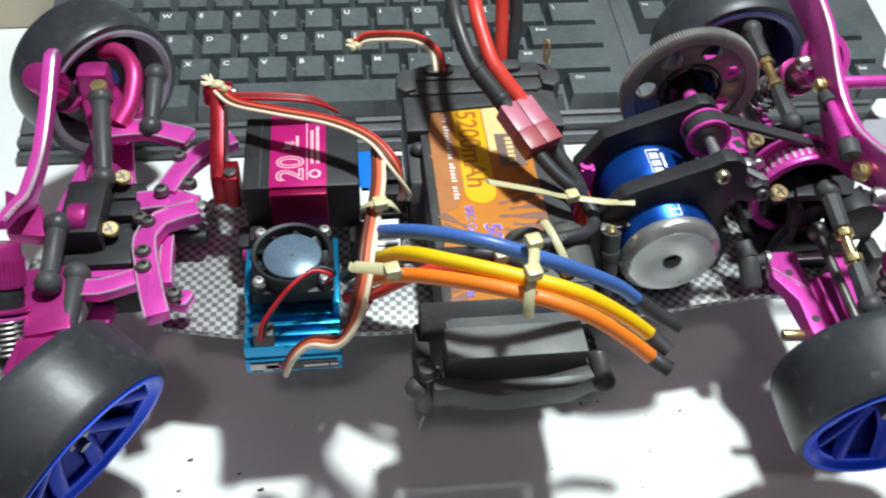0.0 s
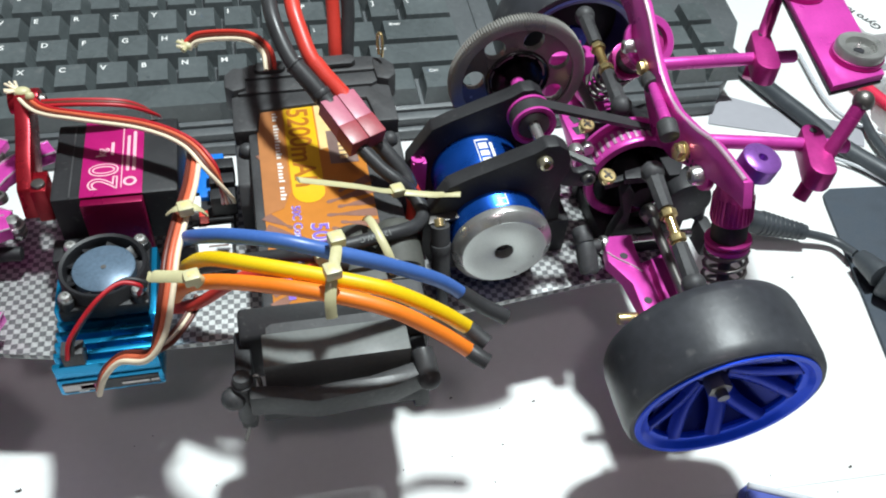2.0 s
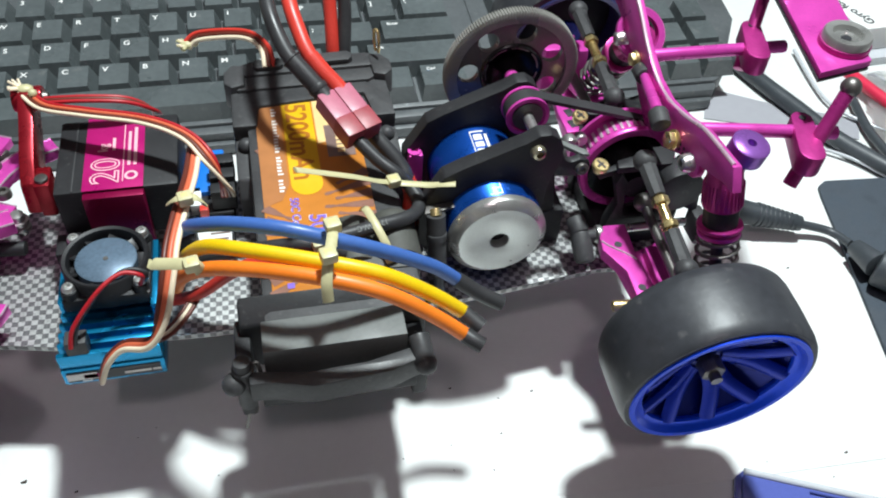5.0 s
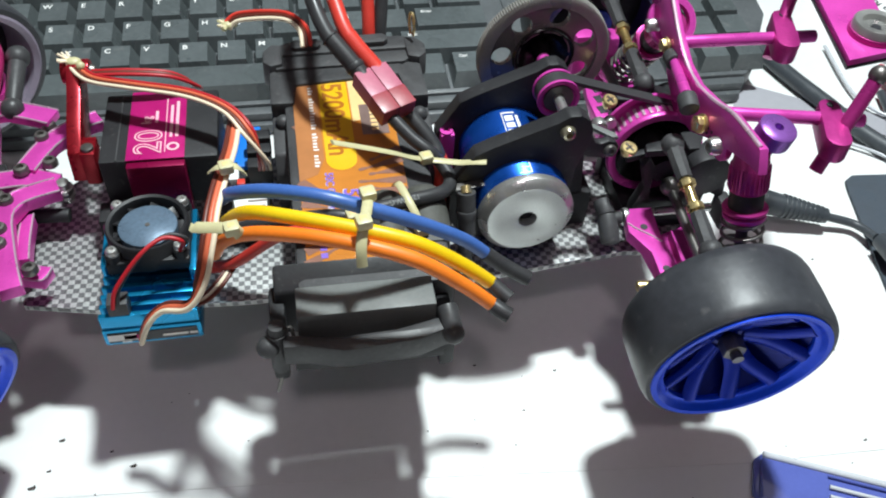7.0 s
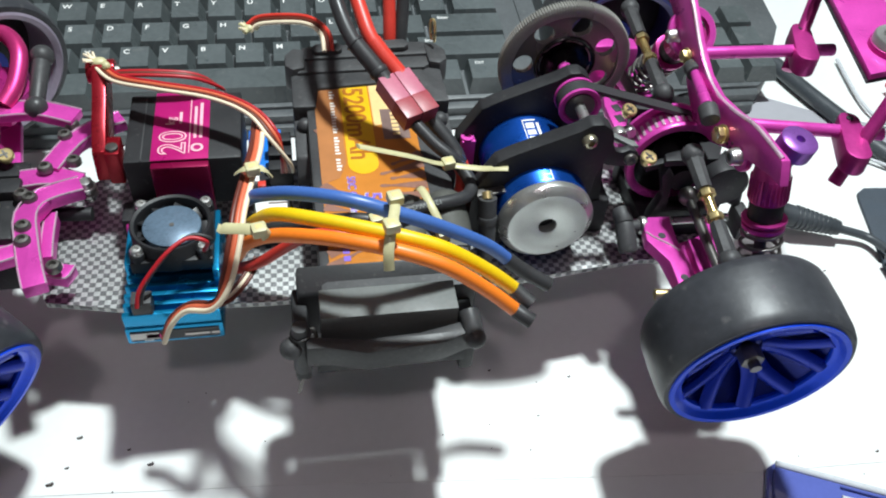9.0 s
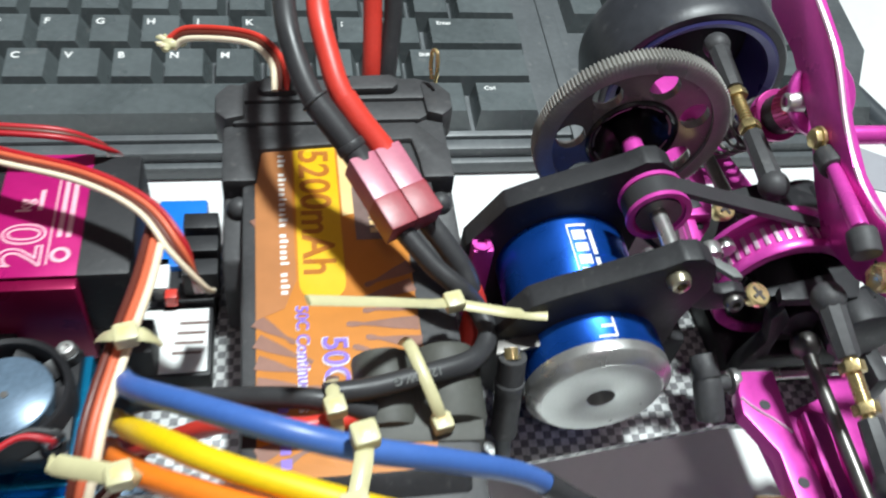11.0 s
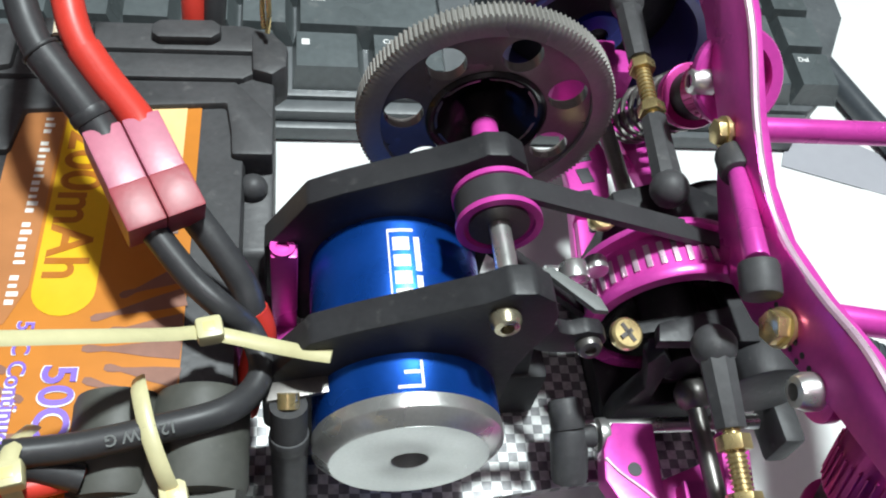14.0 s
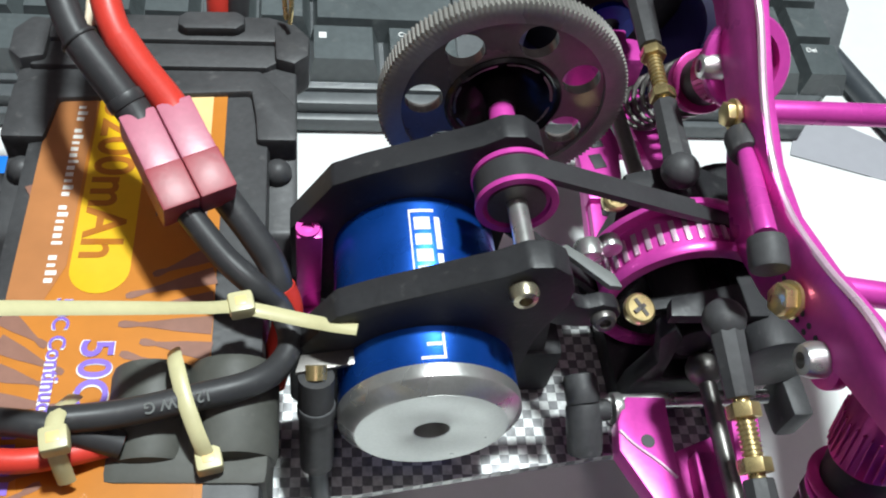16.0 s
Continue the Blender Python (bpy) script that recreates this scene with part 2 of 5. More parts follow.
class Shape:
    """Gathers simple solids into one mesh."""

    def __init__(self):
        self.bm = bmesh.new()

    def _bevel(self, geom, width, seg=2):
        if width > 0:
            edges = [e for e in {e for f in geom for e in f.edges} if len(e.link_faces) == 2 and e.calc_face_angle(0) > 0.5]
            bmesh.ops.bevel(self.bm, geom=edges, offset=width * MM, segments=seg, affect="EDGES", profile=0.6)

    def box(self, c, s, bevel=0.4, rot=(0, 0, 0)):
        m = pose(c[0] * MM, c[1] * MM, c[2] * MM, *rot) @ Matrix.Diagonal((s[0] * MM, s[1] * MM, s[2] * MM, 1))
        r = bmesh.ops.create_cube(self.bm, size=1, matrix=m)
        self._bevel({f for v in r["verts"] for f in v.link_faces}, bevel)
        return self

    def rod(self, a, b, r, r2=None, seg=20, bevel=0.0):
        a, b = V(*a), V(*b)
        d = b - a
        m = Matrix.Translation((a + b) / 2) @ d.to_track_quat("Z", "Y").to_matrix().to_4x4()
        res = bmesh.ops.create_cone(self.bm, cap_ends=True, segments=seg, radius1=r * MM, radius2=(r if r2 is None else r2) * MM, depth=d.length, matrix=m)
        if bevel:
            faces = {f for v in res["verts"] for f in v.link_faces}
            edges = [e for e in {e for f in faces for e in f.edges} if len(e.link_faces) == 2 and e.calc_face_angle(0) > 0.9]
            bmesh.ops.bevel(self.bm, geom=edges, offset=bevel * MM, segments=2, affect="EDGES", profile=0.6)
        return self

    def ball(self, c, r, seg=16, squash=(1, 1, 1)):
        m = Matrix.Translation(V(*c)) @ Matrix.Diagonal((*squash, 1))
        bmesh.ops.create_uvsphere(self.bm, u_segments=seg, v_segments=max(6, seg // 2), radius=r * MM, matrix=m)
        return self

    def lathe(self, c, axis, profile, seg=48, closed=True):
        """Turns (radius, along) pairs about the axis through c."""
        q = Vector(axis).normalized().to_track_quat("Z", "Y").to_matrix().to_4x4()
        m = Matrix.Translation(V(*c)) @ q
        rings = []
        for rad, h in profile:
            rings.append([self.bm.verts.new(m @ V(rad * math.cos(2 * math.pi * k / seg), rad * math.sin(2 * math.pi * k / seg), h)) for k in range(seg)])
        n = len(rings)
        for i in range(n if closed else n - 1):
            p, o = rings[i], rings[(i + 1) % n]
            for k in range(seg):
                self.bm.faces.new((p[k], p[(k + 1) % seg], o[(k + 1) % seg], o[k]))
        return self

    def prism(self, pts, plane, lo, hi, bevel=0.4, m=None):
        """A flat outline extruded from lo to hi. plane: 'xy', 'xz' or 'yz'."""
        def place(p, h):
            x, y = p
            v = {"xy": (x, y, h), "xz": (x, h, y), "yz": (h, x, y)}[plane]
            w = V(*v)
            return m @ w if m is not None else w
        a = [self.bm.verts.new(place(p, lo)) for p in pts]
        b = [self.bm.verts.new(place(p, hi)) for p in pts]
        faces = [self.bm.faces.new(a), self.bm.faces.new(b[::-1])]
        for k in range(len(pts)):
            faces.append(self.bm.faces.new((a[k], b[k], b[(k + 1) % len(pts)], a[(k + 1) % len(pts)])))
        bmesh.ops.recalc_face_normals(self.bm, faces=faces)
        self._bevel(faces, bevel)
        return self

    def tube(self, pts, r, seg=12, steps=8, flat=None, up=(0, 0, 1)):
        """A round or flat (half width, half height) strand through points, rounded between them."""
        p = [V(*q) for q in pts]
        path = []
        for i in range(len(p) - 1):
            p0, p1, p2, p3 = p[max(i - 1, 0)], p[i], p[i + 1], p[min(i + 2, len(p) - 1)]
            for k in range(steps):
                t = k / steps
                path.append(0.5 * (2 * p1 + (p2 - p0) * t + (2 * p0 - 5 * p1 + 4 * p2 - p3) * t * t + (3 * p1 - p0 - 3 * p2 + p3) * t ** 3))
        path.append(p[-1])
        rings, upv = [], Vector(up)
        for i, c in enumerate(path):
            d = (path[min(i + 1, len(path) - 1)] - path[max(i - 1, 0)]).normalized()
            s = d.cross(upv)
            s = s.normalized() if s.length > 1e-4 else Vector((1, 0, 0))
            u = s.cross(d).normalized()
            w, h = flat if flat else (r, r)
            rings.append([self.bm.verts.new(c + s * w * MM * math.cos(2 * math.pi * k / seg) + u * h * MM * math.sin(2 * math.pi * k / seg)) for k in range(seg)])
        for a, b in zip(rings, rings[1:]):
            for k in range(seg):
                self.bm.faces.new((a[k], a[(k + 1) % seg], b[(k + 1) % seg], b[k]))
        self.bm.faces.new(rings[0][::-1])
        self.bm.faces.new(rings[-1])
        return self

    def spring(self, a, b, r, wire, turns, seg=8):
        a, b = Vector(a), Vector(b)
        d = (b - a)
        q = d.to_track_quat("Z", "Y")
        pts = []
        n = int(turns * 14)
        for i in range(n + 1):
            th = 2 * math.pi * turns * i / n
            pts.append(a + q @ Vector((r * math.cos(th), r * math.sin(th), d.length * i / n)))
        return self.tube(pts, wire, seg, 1)


def smooth(me, angle=40):
    bm = bmesh.new()
    bm.from_mesh(me)
    for f in bm.faces:
        f.smooth = True
    for e in bm.edges:
        e.smooth = not (len(e.link_faces) == 2 and e.calc_face_angle(0) > radians(angle))
    bm.to_mesh(me)
    bm.free()


def finish(name, shape, mat):
    me = bpy.data.meshes.new(name)
    bmesh.ops.recalc_face_normals(shape.bm, faces=shape.bm.faces)
    shape.bm.to_mesh(me)
    shape.bm.free()
    smooth(me)
    me.materials.append(mat)
    return me


def root(name, base, label, category, group="", kind=""):
    ob = new(name)
    ob.empty_display_size = 0.01
    ob.location = V(*base)
    ob.matrix_basis = Matrix.Translation(V(*base))
    return tagged(ob, label, category, group, kind)


def top_of(ob):
    return Matrix.Translation(ob.matrix_basis.translation) if ob.parent is None else top_of(ob.parent)


def part(name, shape, mat, parent, label=""):
    ob = new(name, finish(name, shape, mat))
    ob.parent = parent
    if parent.parent is None:
        ob.matrix_parent_inverse = parent.matrix_basis.inverted()
    if label:
        tagged(ob, label)
    return ob


def thing(name, shape, mat, label, category, group="", kind=""):
    """A thing of one mesh, its origin at the middle of its base."""
    me = finish(name, shape, mat)
    ob = new(name, me)
    co = [v.co for v in me.vertices]
    base = Vector(((min(c.x for c in co) + max(c.x for c in co)) / 2, (min(c.y for c in co) + max(c.y for c in co)) / 2, min(c.z for c in co)))
    me.transform(Matrix.Translation(-base))
    ob.matrix_basis = Matrix.Translation(base)
    return tagged(ob, label, category, group, kind)


TEXTS = {}


def letters(body, size, bold=0.018):
    """Flat lettering as a mesh, its left baseline at the origin, size in millimetres."""
    if (body, size, bold) not in TEXTS:
        cu = bpy.data.curves.new("lettering", "FONT")
        cu.body, cu.size, cu.extrude, cu.offset = body, size * MM, 0.00004, size * MM * bold
        ob = bpy.data.objects.new("lettering", cu)
        scene.collection.objects.link(ob)
        bpy.context.view_layer.update()
        TEXTS[(body, size, bold)] = bpy.data.meshes.new_from_object(ob.evaluated_get(bpy.context.evaluated_depsgraph_get()))
        bpy.data.objects.remove(ob)
        bpy.data.curves.remove(cu)
    return TEXTS[(body, size, bold)]


def lettering(name, body, size, m, mat, parent, label="", bold=0.018):
    me = letters(body, size, bold).copy()
    me.transform(m)
    me.materials.clear()
    me.materials.append(mat)
    ob = new(name, me)
    ob.parent = parent
    if parent.parent is None:
        ob.matrix_parent_inverse = parent.matrix_basis.inverted()
    if label:
        tagged(ob, label)
    return ob


def at(x, y, z, rx=0, ry=0, rz=0):
    return pose(x * MM, y * MM, z * MM, rx, ry, rz)


# the room that closes the place, and the desk
def slab(name, c, s, mat, label, category):
    return tagged(new(name, finish(name, Shape().box(c, s, 0), mat)), label, category, kind="structure")


# desk and room
slab("floor", (0, 0, -760), (3400, 3400, 20), FLOORTILE, "plain grey floor of the room", "floor")
slab("ceiling", (0, 0, 1710), (3400, 3400, 20), CEILPAINT, "plain white painted ceiling", "ceiling")
slab("wall_north", (0, 1710, 480), (3400, 20, 2440), WALLPAINT, "plain pale painted wall", "wall")
slab("wall_south", (0, -1710, 480), (3400, 20, 2440), WALLPAINT, "plain pale painted wall", "wall")
slab("wall_east", (1710, 0, 480), (20, 3400, 2440), WALLPAINT, "plain pale painted wall", "wall")
slab("wall_west", (-1710, 0, 480), (20, 3400, 2440), WALLPAINT, "plain pale painted wall", "wall")
desk = root("desk", (0, 150, -750), "white laminate desk top seen close up", "desk")
part("desktop", Shape().box((0, 150, -12.5), (1400, 800, 25), 1.0), DESKWHITE, desk)
for sx in (-660, 660):
    for sy in (-210, 510):
        part("leg", Shape().rod((sx, sy, -750), (sx, sy, -25), 20), STEEL, desk)

# ---- keyboard ----
KX, KY, KZ, KT = -165.6, 203.9, 31.2, 5.51   # legend grid of the Q row, tilt in degrees
kb = root("keyboard", (0, 200, 0), "worn black desktop keyboard with white letters, dusty", "keyboard")
KM = at(KX, KY, KZ, KT)


def kpart(name, shape, mat, parent, label=""):
    shape.bm.transform(KM)
    return part(name, shape, mat, parent, label)


# shell: x from the Q legend, y up the rows, z above the key tops
part_shell = Shape()
part_shell.prism([(-46, -72), (386, -72), (392, -68), (418, -22), (424, 92), (-46, 92)], "xy", -26, -9.5, 1.5)
kpart("shell", part_shell, KBBODY, kb)
kpart("front_lip", Shape().prism([(-47, -77), (384, -77), (387, -71), (-47, -71)], "xy", -24, -11.5, 1.2), KBBODY, kb)
kpart("front_ledge", Shape().prism([(-48, -80), (382, -80), (385, -76), (-48, -76)], "xy", -23.5, -16.5, 1.2), KBBODY, kb)
kpart("side_panel", Shape().prism([(263.5, -77), (271, -77), (271, 92), (263.5, 92)], "xy", -13, -8.5, 0.8), KBBODY, kb)


def key(cx, cy, w, legend="", h=1.0, size=4.6, dx=0.0, dy=0.0):
    """A tapered key cap with a dished top; cx, cy: the middle in the legend grid."""
    s = Shape()
    bw, bh, tw, th = w - 0.8, 19.05 * h - 0.8, w - 4.6, 19.05 * h - 4.0
    lo = [s.bm.verts.new(V(cx + a * bw / 2, cy + b * bh / 2, -9.5)) for a, b in ((-1, -1), (1, -1), (1, 1), (-1, 1))]
    hi = [s.bm.verts.new(V(cx - 0.8 + a * (tw - 0.6) / 2, cy + 0.6 + b * th / 2, -0.3)) for a, b in ((-1, -1), (1, -1), (1, 1), (-1, 1))]
    fs = [s.bm.faces.new(lo[::-1]), s.bm.faces.new(hi)]
    for k in range(4):
        fs.append(s.bm.faces.new((lo[k], lo[(k + 1) % 4], hi[(k + 1) % 4], hi[k])))
    s._bevel(fs, 1.1, 3)
    ob = kpart("key", s, KEYBLACK, kb)
    if legend:
        m = KM @ at(cx - tw / 2 + 0.9 + dx, cy + 0.6 + th / 2 - size * 0.72 - 1.9 + dy, -0.24)
        me = letters(legend, size).copy()
        me.transform(m)
        me.materials.clear()
        me.materials.append(LEGEND)
        t = new("legend", me)
        t.parent = ob
    return ob


G = 19.05
OX, OY = 3.9, -3.0   # from a legend to the middle of its key
for i, c in enumerate("WERTYUIOP[]"):
    key((i + 1) * G + OX, OY, G, c)
key(0 * G + OX, OY, G, "Q")
key(-1.25 * G + OX, OY, 1.5 * G, "Tab", size=2.8)
key(12.25 * G + OX, OY, 1.5 * G, "\\")
for i, c in enumerate("1234567890-="):
    key((i - 0.5) * G + OX, G + OY, G, c)
key(12.0 * G + OX, G + OY, 2 * G, "Backspace", size=2.6)
key(-1.5 * G + OX, G + OY, G, "`")
for i, c in enumerate("ASDFGHJKL;'"):
    key((i + 0.25) * G + OX, -G + OY, G, c)
key(-1.12 * G + OX, -G + OY, 1.75 * G, "Caps", size=2.6)
key(11.9 * G + OX, -G + OY, 2.25 * G, "Enter", size=2.8, dx=1.6)
for i, c in enumerate("ZXCVBNM,./"):
    key((i + 0.75) * G + OX, -2 * G + OY, G, c)
key(-0.87 * G + OX, -2 * G + OY, 2.25 * G, "Shift", size=2.6)
key(225.3, -2 * G + OY, 2.75 * G, "Shift", size=2.8, dx=2.0)
xs = -1.37
for w, c in ((1.25, "Ctrl"), (1.25, ""), (1.25, "Alt"), (6.25, ""), (1.25, "Alt"), (0.75, "")):
    key((xs + w / 2 - 0.6) * G + OX, -3 * G + OY, w * G, c, size=2.5)
    xs += w
menu = key(210.3, -3 * G + OY, 1.32 * G)
part("legend", Shape().box((0, 0, 0), (2.6, 2.6, 0.06), 0), LEGEND, menu).matrix_basis = KM @ at(202.5, -56.5, -0.22)
key(237.5, -3 * G + OY, 1.46 * G, "Ctrl", size=2.8, dx=1.6)
for i in range(3):
    for r in range(3):
        key(350.5 + i * G, OY - (3 - r) * G, G, "Del" if (i, r) == (2, 0) else "", size=3.0)
for r in range(2):
    for i in range(3):
        key((14.9 + i) * G, OY + (1.0 - r) * G, G, ("Ins", "Home", "PgUp", "Del", "End", "PgDn")[r * 3 + i], size=2.4)
for i in range(3):
    key((14.9 + i) * G, OY - 3 * G, G)
key(15.9 * G, OY - 2 * G, G)
# ---- car ----
car = root("rc_car", (0, 12, 46), "pink anodised radio-controlled drift car chassis, bare, raised on a stand", "toy car")
part("chassis_plate", Shape().prism([(-172, 8), (-134, 4), (-127, -2), (-121, -15), (-97, -20), (-45, -22.5), (40, -22), (67, -19), (95, -16), (112, -18), (126, -10), (126, 26),
    (112, 34), (60, 40), (42, 52), (-60, 53), (-104, 53), (-115, 42), (-128, 34), (-136, 26), (-172, 20)], "xy", 46, 48.5, 0.3), CARBON, car, "silver carbon-weave chassis plate")
thing("car_stand", Shape().box((0, 32, 22), (90, 30, 44), 2), BLACK, "black block stand under the car chassis", "stand")

MX, MZ = 52.5, 75.5
motor = part("motor", Shape().lathe((MX, -16, MZ), (0, 1, 0), [(0.1, 0), (16.4, 0), (16.8, 0.5), (16.8, 45.5), (16.2, 46), (0.1, 46)], 64), BLUECAN, car, "blue brushless motor can")
part("end_bell", Shape().lathe((MX, -16, MZ), (0, -1, 0), [(3.3, -2), (3.3, 4.6), (3.6, 4.8), (14.1, 4.8), (14.1, -1.0)], 72), BELL, motor, "satin silver end face")
part("end_ring", Shape().lathe((MX, -16, MZ), (0, -1, 0), [(14.1, 4.75), (14.4, 4.6), (16.9, 2.6), (17.0, 2.3), (17.0, 0.0), (14.1, -0.4)], 72), STEEL, motor, "bright turned end ring")
part("bearing_hole", Shape().lathe((MX, -16, MZ), (0, -1, 0), [(0.1, 0), (3.3, 0), (3.3, 1), (0.1, 1)], 24), BLACK, motor)
for name, y in (("motor_plate_front", -8.6), ("motor_plate_rear", 20.5)):
    rear = y > 0
    outl = [(27, 66), (27, 82), (35, 95.5), (41, 98.5), (62, 107), (66, 109.5), (70, 109.5), (73.5, 107), (75, 103)]
    outl += [(75.2, 98), (73, 92), (71.5, 86), (71, 76), (71, 62), (66, 56), (34, 56)]
    part("motor_plate", Shape().prism(outl, "xz", y, y + 6.0, 0.8), PLATEBLACK, car, "matt black motor mount plate")
part("plate_gusset", Shape().prism([(70, 49), (70, 90), (74, 94), (78, 84), (80, 66), (77, 49)], "xz", 1, 6, 1.0), BLACK, car, "black gusset behind the motor plate")
part("gearbox_base", Shape().box((78, 12, 57), (12, 24, 17), 1.5), BLACK, car)
part("plate_lug", Shape().prism([(73.5, 100), (75.6, 100), (76.6, 97.4), (78.8, 96.6), (81.5, 97.6), (84.4, 96.8), (85.8, 94.4), (85.2, 91.6), (82.6, 90.2), (78.5, 90.2), (75, 90.8), (72.5, 92)], "xz", -8.4, -5.2, 0.8), PLATEBLACK, car, "curved black lug of the motor plate")

# ---- rear drive ----
def gear(name, c, r, teeth, mat, parent):
    """A spur gear: toothed rim, and a web pierced by six round holes."""
    s = Shape()
    rings = []
    for rad, y, cut in ((r - 4.6, -2.2, 0), (r - 1.4, -2.2, 0), (r, -1.7, 1), (r, 1.7, 1), (r - 1.4, 2.2, 0), (r - 4.6, 2.2, 0)):
        ring = []
        for k in range(teeth * 4):
            a = 2 * math.pi * k / (teeth * 4)
            q = rad - (0.6 if cut and k % 4 in (2, 3) else 0)
            ring.append(s.bm.verts.new(V(c[0] + q * math.cos(a), c[1] + y, c[2] + q * math.sin(a))))
        rings.append(ring)
    for p, o in zip(rings, rings[1:] + rings[:1]):
        for k in range(teeth * 4):
            s.bm.faces.new((p[k], p[(k + 1) % (teeth * 4)], o[(k + 1) % (teeth * 4)], o[k]))
    w = Shape()
    ri, ro, rh, hr, n, holes = 9.5, r - 4.2, 16.0, 3.8, 30, 7
    for q in range(holes):
        mid = q * 2 * math.pi / holes + 0.42
        rings = [[], []]
        for k in range(n):
            t = 2 * math.pi * k / n
            ux, uz = math.cos(t), math.sin(t)
            d = 0.5
            while d < 16:
                x, z = rh + ux * d, uz * d
                if not (ri < math.hypot(x, z) < ro and abs(math.atan2(z, x)) < math.pi / holes):
                    break
                d += 0.04
            for ring, dist in ((rings[0], hr), (rings[1], max(d, hr + 0.2))):
                x, z = rh + ux * dist, uz * dist
                ring.append((x * math.cos(mid) - z * math.sin(mid), x * math.sin(mid) + z * math.cos(mid)))
        vs = [[w.bm.verts.new(V(c[0] + x, c[1] + y, c[2] + z)) for x, z in ring] for y, ring in ((-1.2, rings[1]), (-1.2, rings[0]), (1.2, rings[0]), (1.2, rings[1]))]
        for a in range(3):
            for k in range(n):
                w.bm.faces.new((vs[a][k], vs[a][(k + 1) % n], vs[a + 1][(k + 1) % n], vs[a + 1][k]))
    bmesh.ops.remove_doubles(w.bm, verts=w.bm.verts[:], dist=0.00006)
    ob = part(name, s, mat, parent, "grey hard-anodised spur gear with fine teeth")
    part("gear_web", w, GEARWEB, ob, "dark glossy gear web pierced by round holes")
    return ob


SX, SZ = 67.8, 102.4
GX = 69.0
spur = gear("spur_gear", (GX, 38, SZ), 25.0, 150, GUNMETAL, car)
part("gear_hub", Shape().lathe((GX, 38, SZ), (0, 1, 0), [(0.1, 4.4), (5.0, 3.8), (8.8, 1.0), (10.2, -1.6), (11.2, -2.1), (11.8, -1.5), (11.8, 1.5), (9.5, 4.5), (0.1, 6)], 48), GLOSSBLACK, spur, "black dished gear hub")
part("hub_boss", Shape().rod((GX - 0.4, 34.4, SZ), (GX, 43, SZ), 2.7, 4.2, 24, 0.4), GLOSSBLACK, spur)
part("gear_axle", Shape().rod((SX, 26, SZ), (SX + 0.4, 34, SZ), 1.9, None, 20).rod((SX + 0.3, 29, SZ), (SX + 0.5, 34.6, SZ), 2.8, 2.5, 24, 0.4), PINK, spur, "pink axle nut")
part("layshaft", Shape().rod((SX, -8, SZ), (SX, 42, SZ), 1.9), STEEL, car, "bright steel layshaft")


def pulley(name, cx, cz, y0, y1, r, parent):
    s = Shape().lathe((cx, y0, cz), (0, 1, 0), [(r * 0.82, 0.9), (r * 0.82, 0), (r, 0), (r, 1.1), (r - 1.9, 1.5), (r - 1.9, y1 - y0 - 1.5), (r, y1 - y0 - 1.1), (r, y1 - y0), (2, y1 - y0), (2, 1.2)], 48)
    return part(name, s, PINK, parent, "pink anodised belt pulley")


pul = pulley("drive_pulley", SX, SZ, 10.0, 17.5, 7.7, car)
part("pulley_face", Shape().lathe((SX, 10.3, SZ), (0, 1, 0), [(2, 0), (5.4, 0), (5.4, 1.4), (2, 1.4)], 36), DARKSTEEL, pul)
DX, DZ = 107.0, 79.0
dif = part("differential_pulley", Shape().lathe((DX, 4.0, DZ), (0, 1, 0), [(15.2, 10.0), (15.2, 0.3), (15.8, 0), (18.0, 0), (18.4, 0.5), (18.4, 1.8), (16.4, 2.3), (16.4, 10.8), (18.4, 11.3), (18.4, 12.5), (18.0, 13.0), (2, 13), (2, 10)], 64), PINK, car, "pink anodised toothed differential pulley")
part("differential_bowl", Shape().lathe((DX, 4.0, DZ), (0, 1, 0), [(0.1, 8.0), (7.5, 7.6), (15.1, 1.2), (15.15, 3.0), (7.5, 9.4), (0.1, 9.8)], 48), GLOSSBLACK, dif, "black dished differential cover")
part("differential_case", Shape().rod((DX, -6, DZ), (DX, 12, DZ), 5.0, 6.0, 28, 0.6).box((DX - 1, 1.5, DZ + 4), (24, 3, 2.6), 0.4, (0, -14, 0)), BLACK, dif, "black ribbed differential case")
# Pale dashes over the upper arc paint the highlights on the belt teeth.
for k in range(14):
    a = radians(58 + k * 9.0)
    part("belt_tooth_glint", Shape().box((DX + 16.6 * math.cos(a), 10.5, DZ + 16.6 * math.sin(a)), (0.4, 5.0, 1.1), 0.1, (0, -math.degrees(a), 0)), BAREGLINT, dif)


def belt_loop(c1, r1, c2, r2, lo, hi, thick):
    """A closed toothed belt round two pulleys in the x-z plane."""
    (x1, z1), (x2, z2) = c1, c2
    d = math.hypot(x2 - x1, z2 - z1)
    base = math.atan2(z2 - z1, x2 - x1)
    off = math.acos((r1 - r2) / d)
    s = Shape()
    inner, outer = [], []
    for cx, cz, r, a0, a1 in ((x1, z1, r1, base + off, base + 2 * math.pi - off), (x2, z2, r2, base - off, base + off)):
        for k in range(25):
            a = a0 + (a1 - a0) * k / 24
            inner.append((cx + r * math.cos(a), cz + r * math.sin(a)))
            outer.append((cx + (r + thick) * math.cos(a), cz + (r + thick) * math.sin(a)))
    n = len(inner)
    vs = [[s.bm.verts.new(V(p[0], y, p[1])) for p in ring] for ring, y in ((inner, lo), (outer, lo), (outer, hi), (inner, hi))]
    for a in range(4):
        p, o = vs[a], vs[(a + 1) % 4]
        for k in range(n):
            s.bm.faces.new((p[k], p[(k + 1) % n], o[(k + 1) % n], o[k]))
    return s


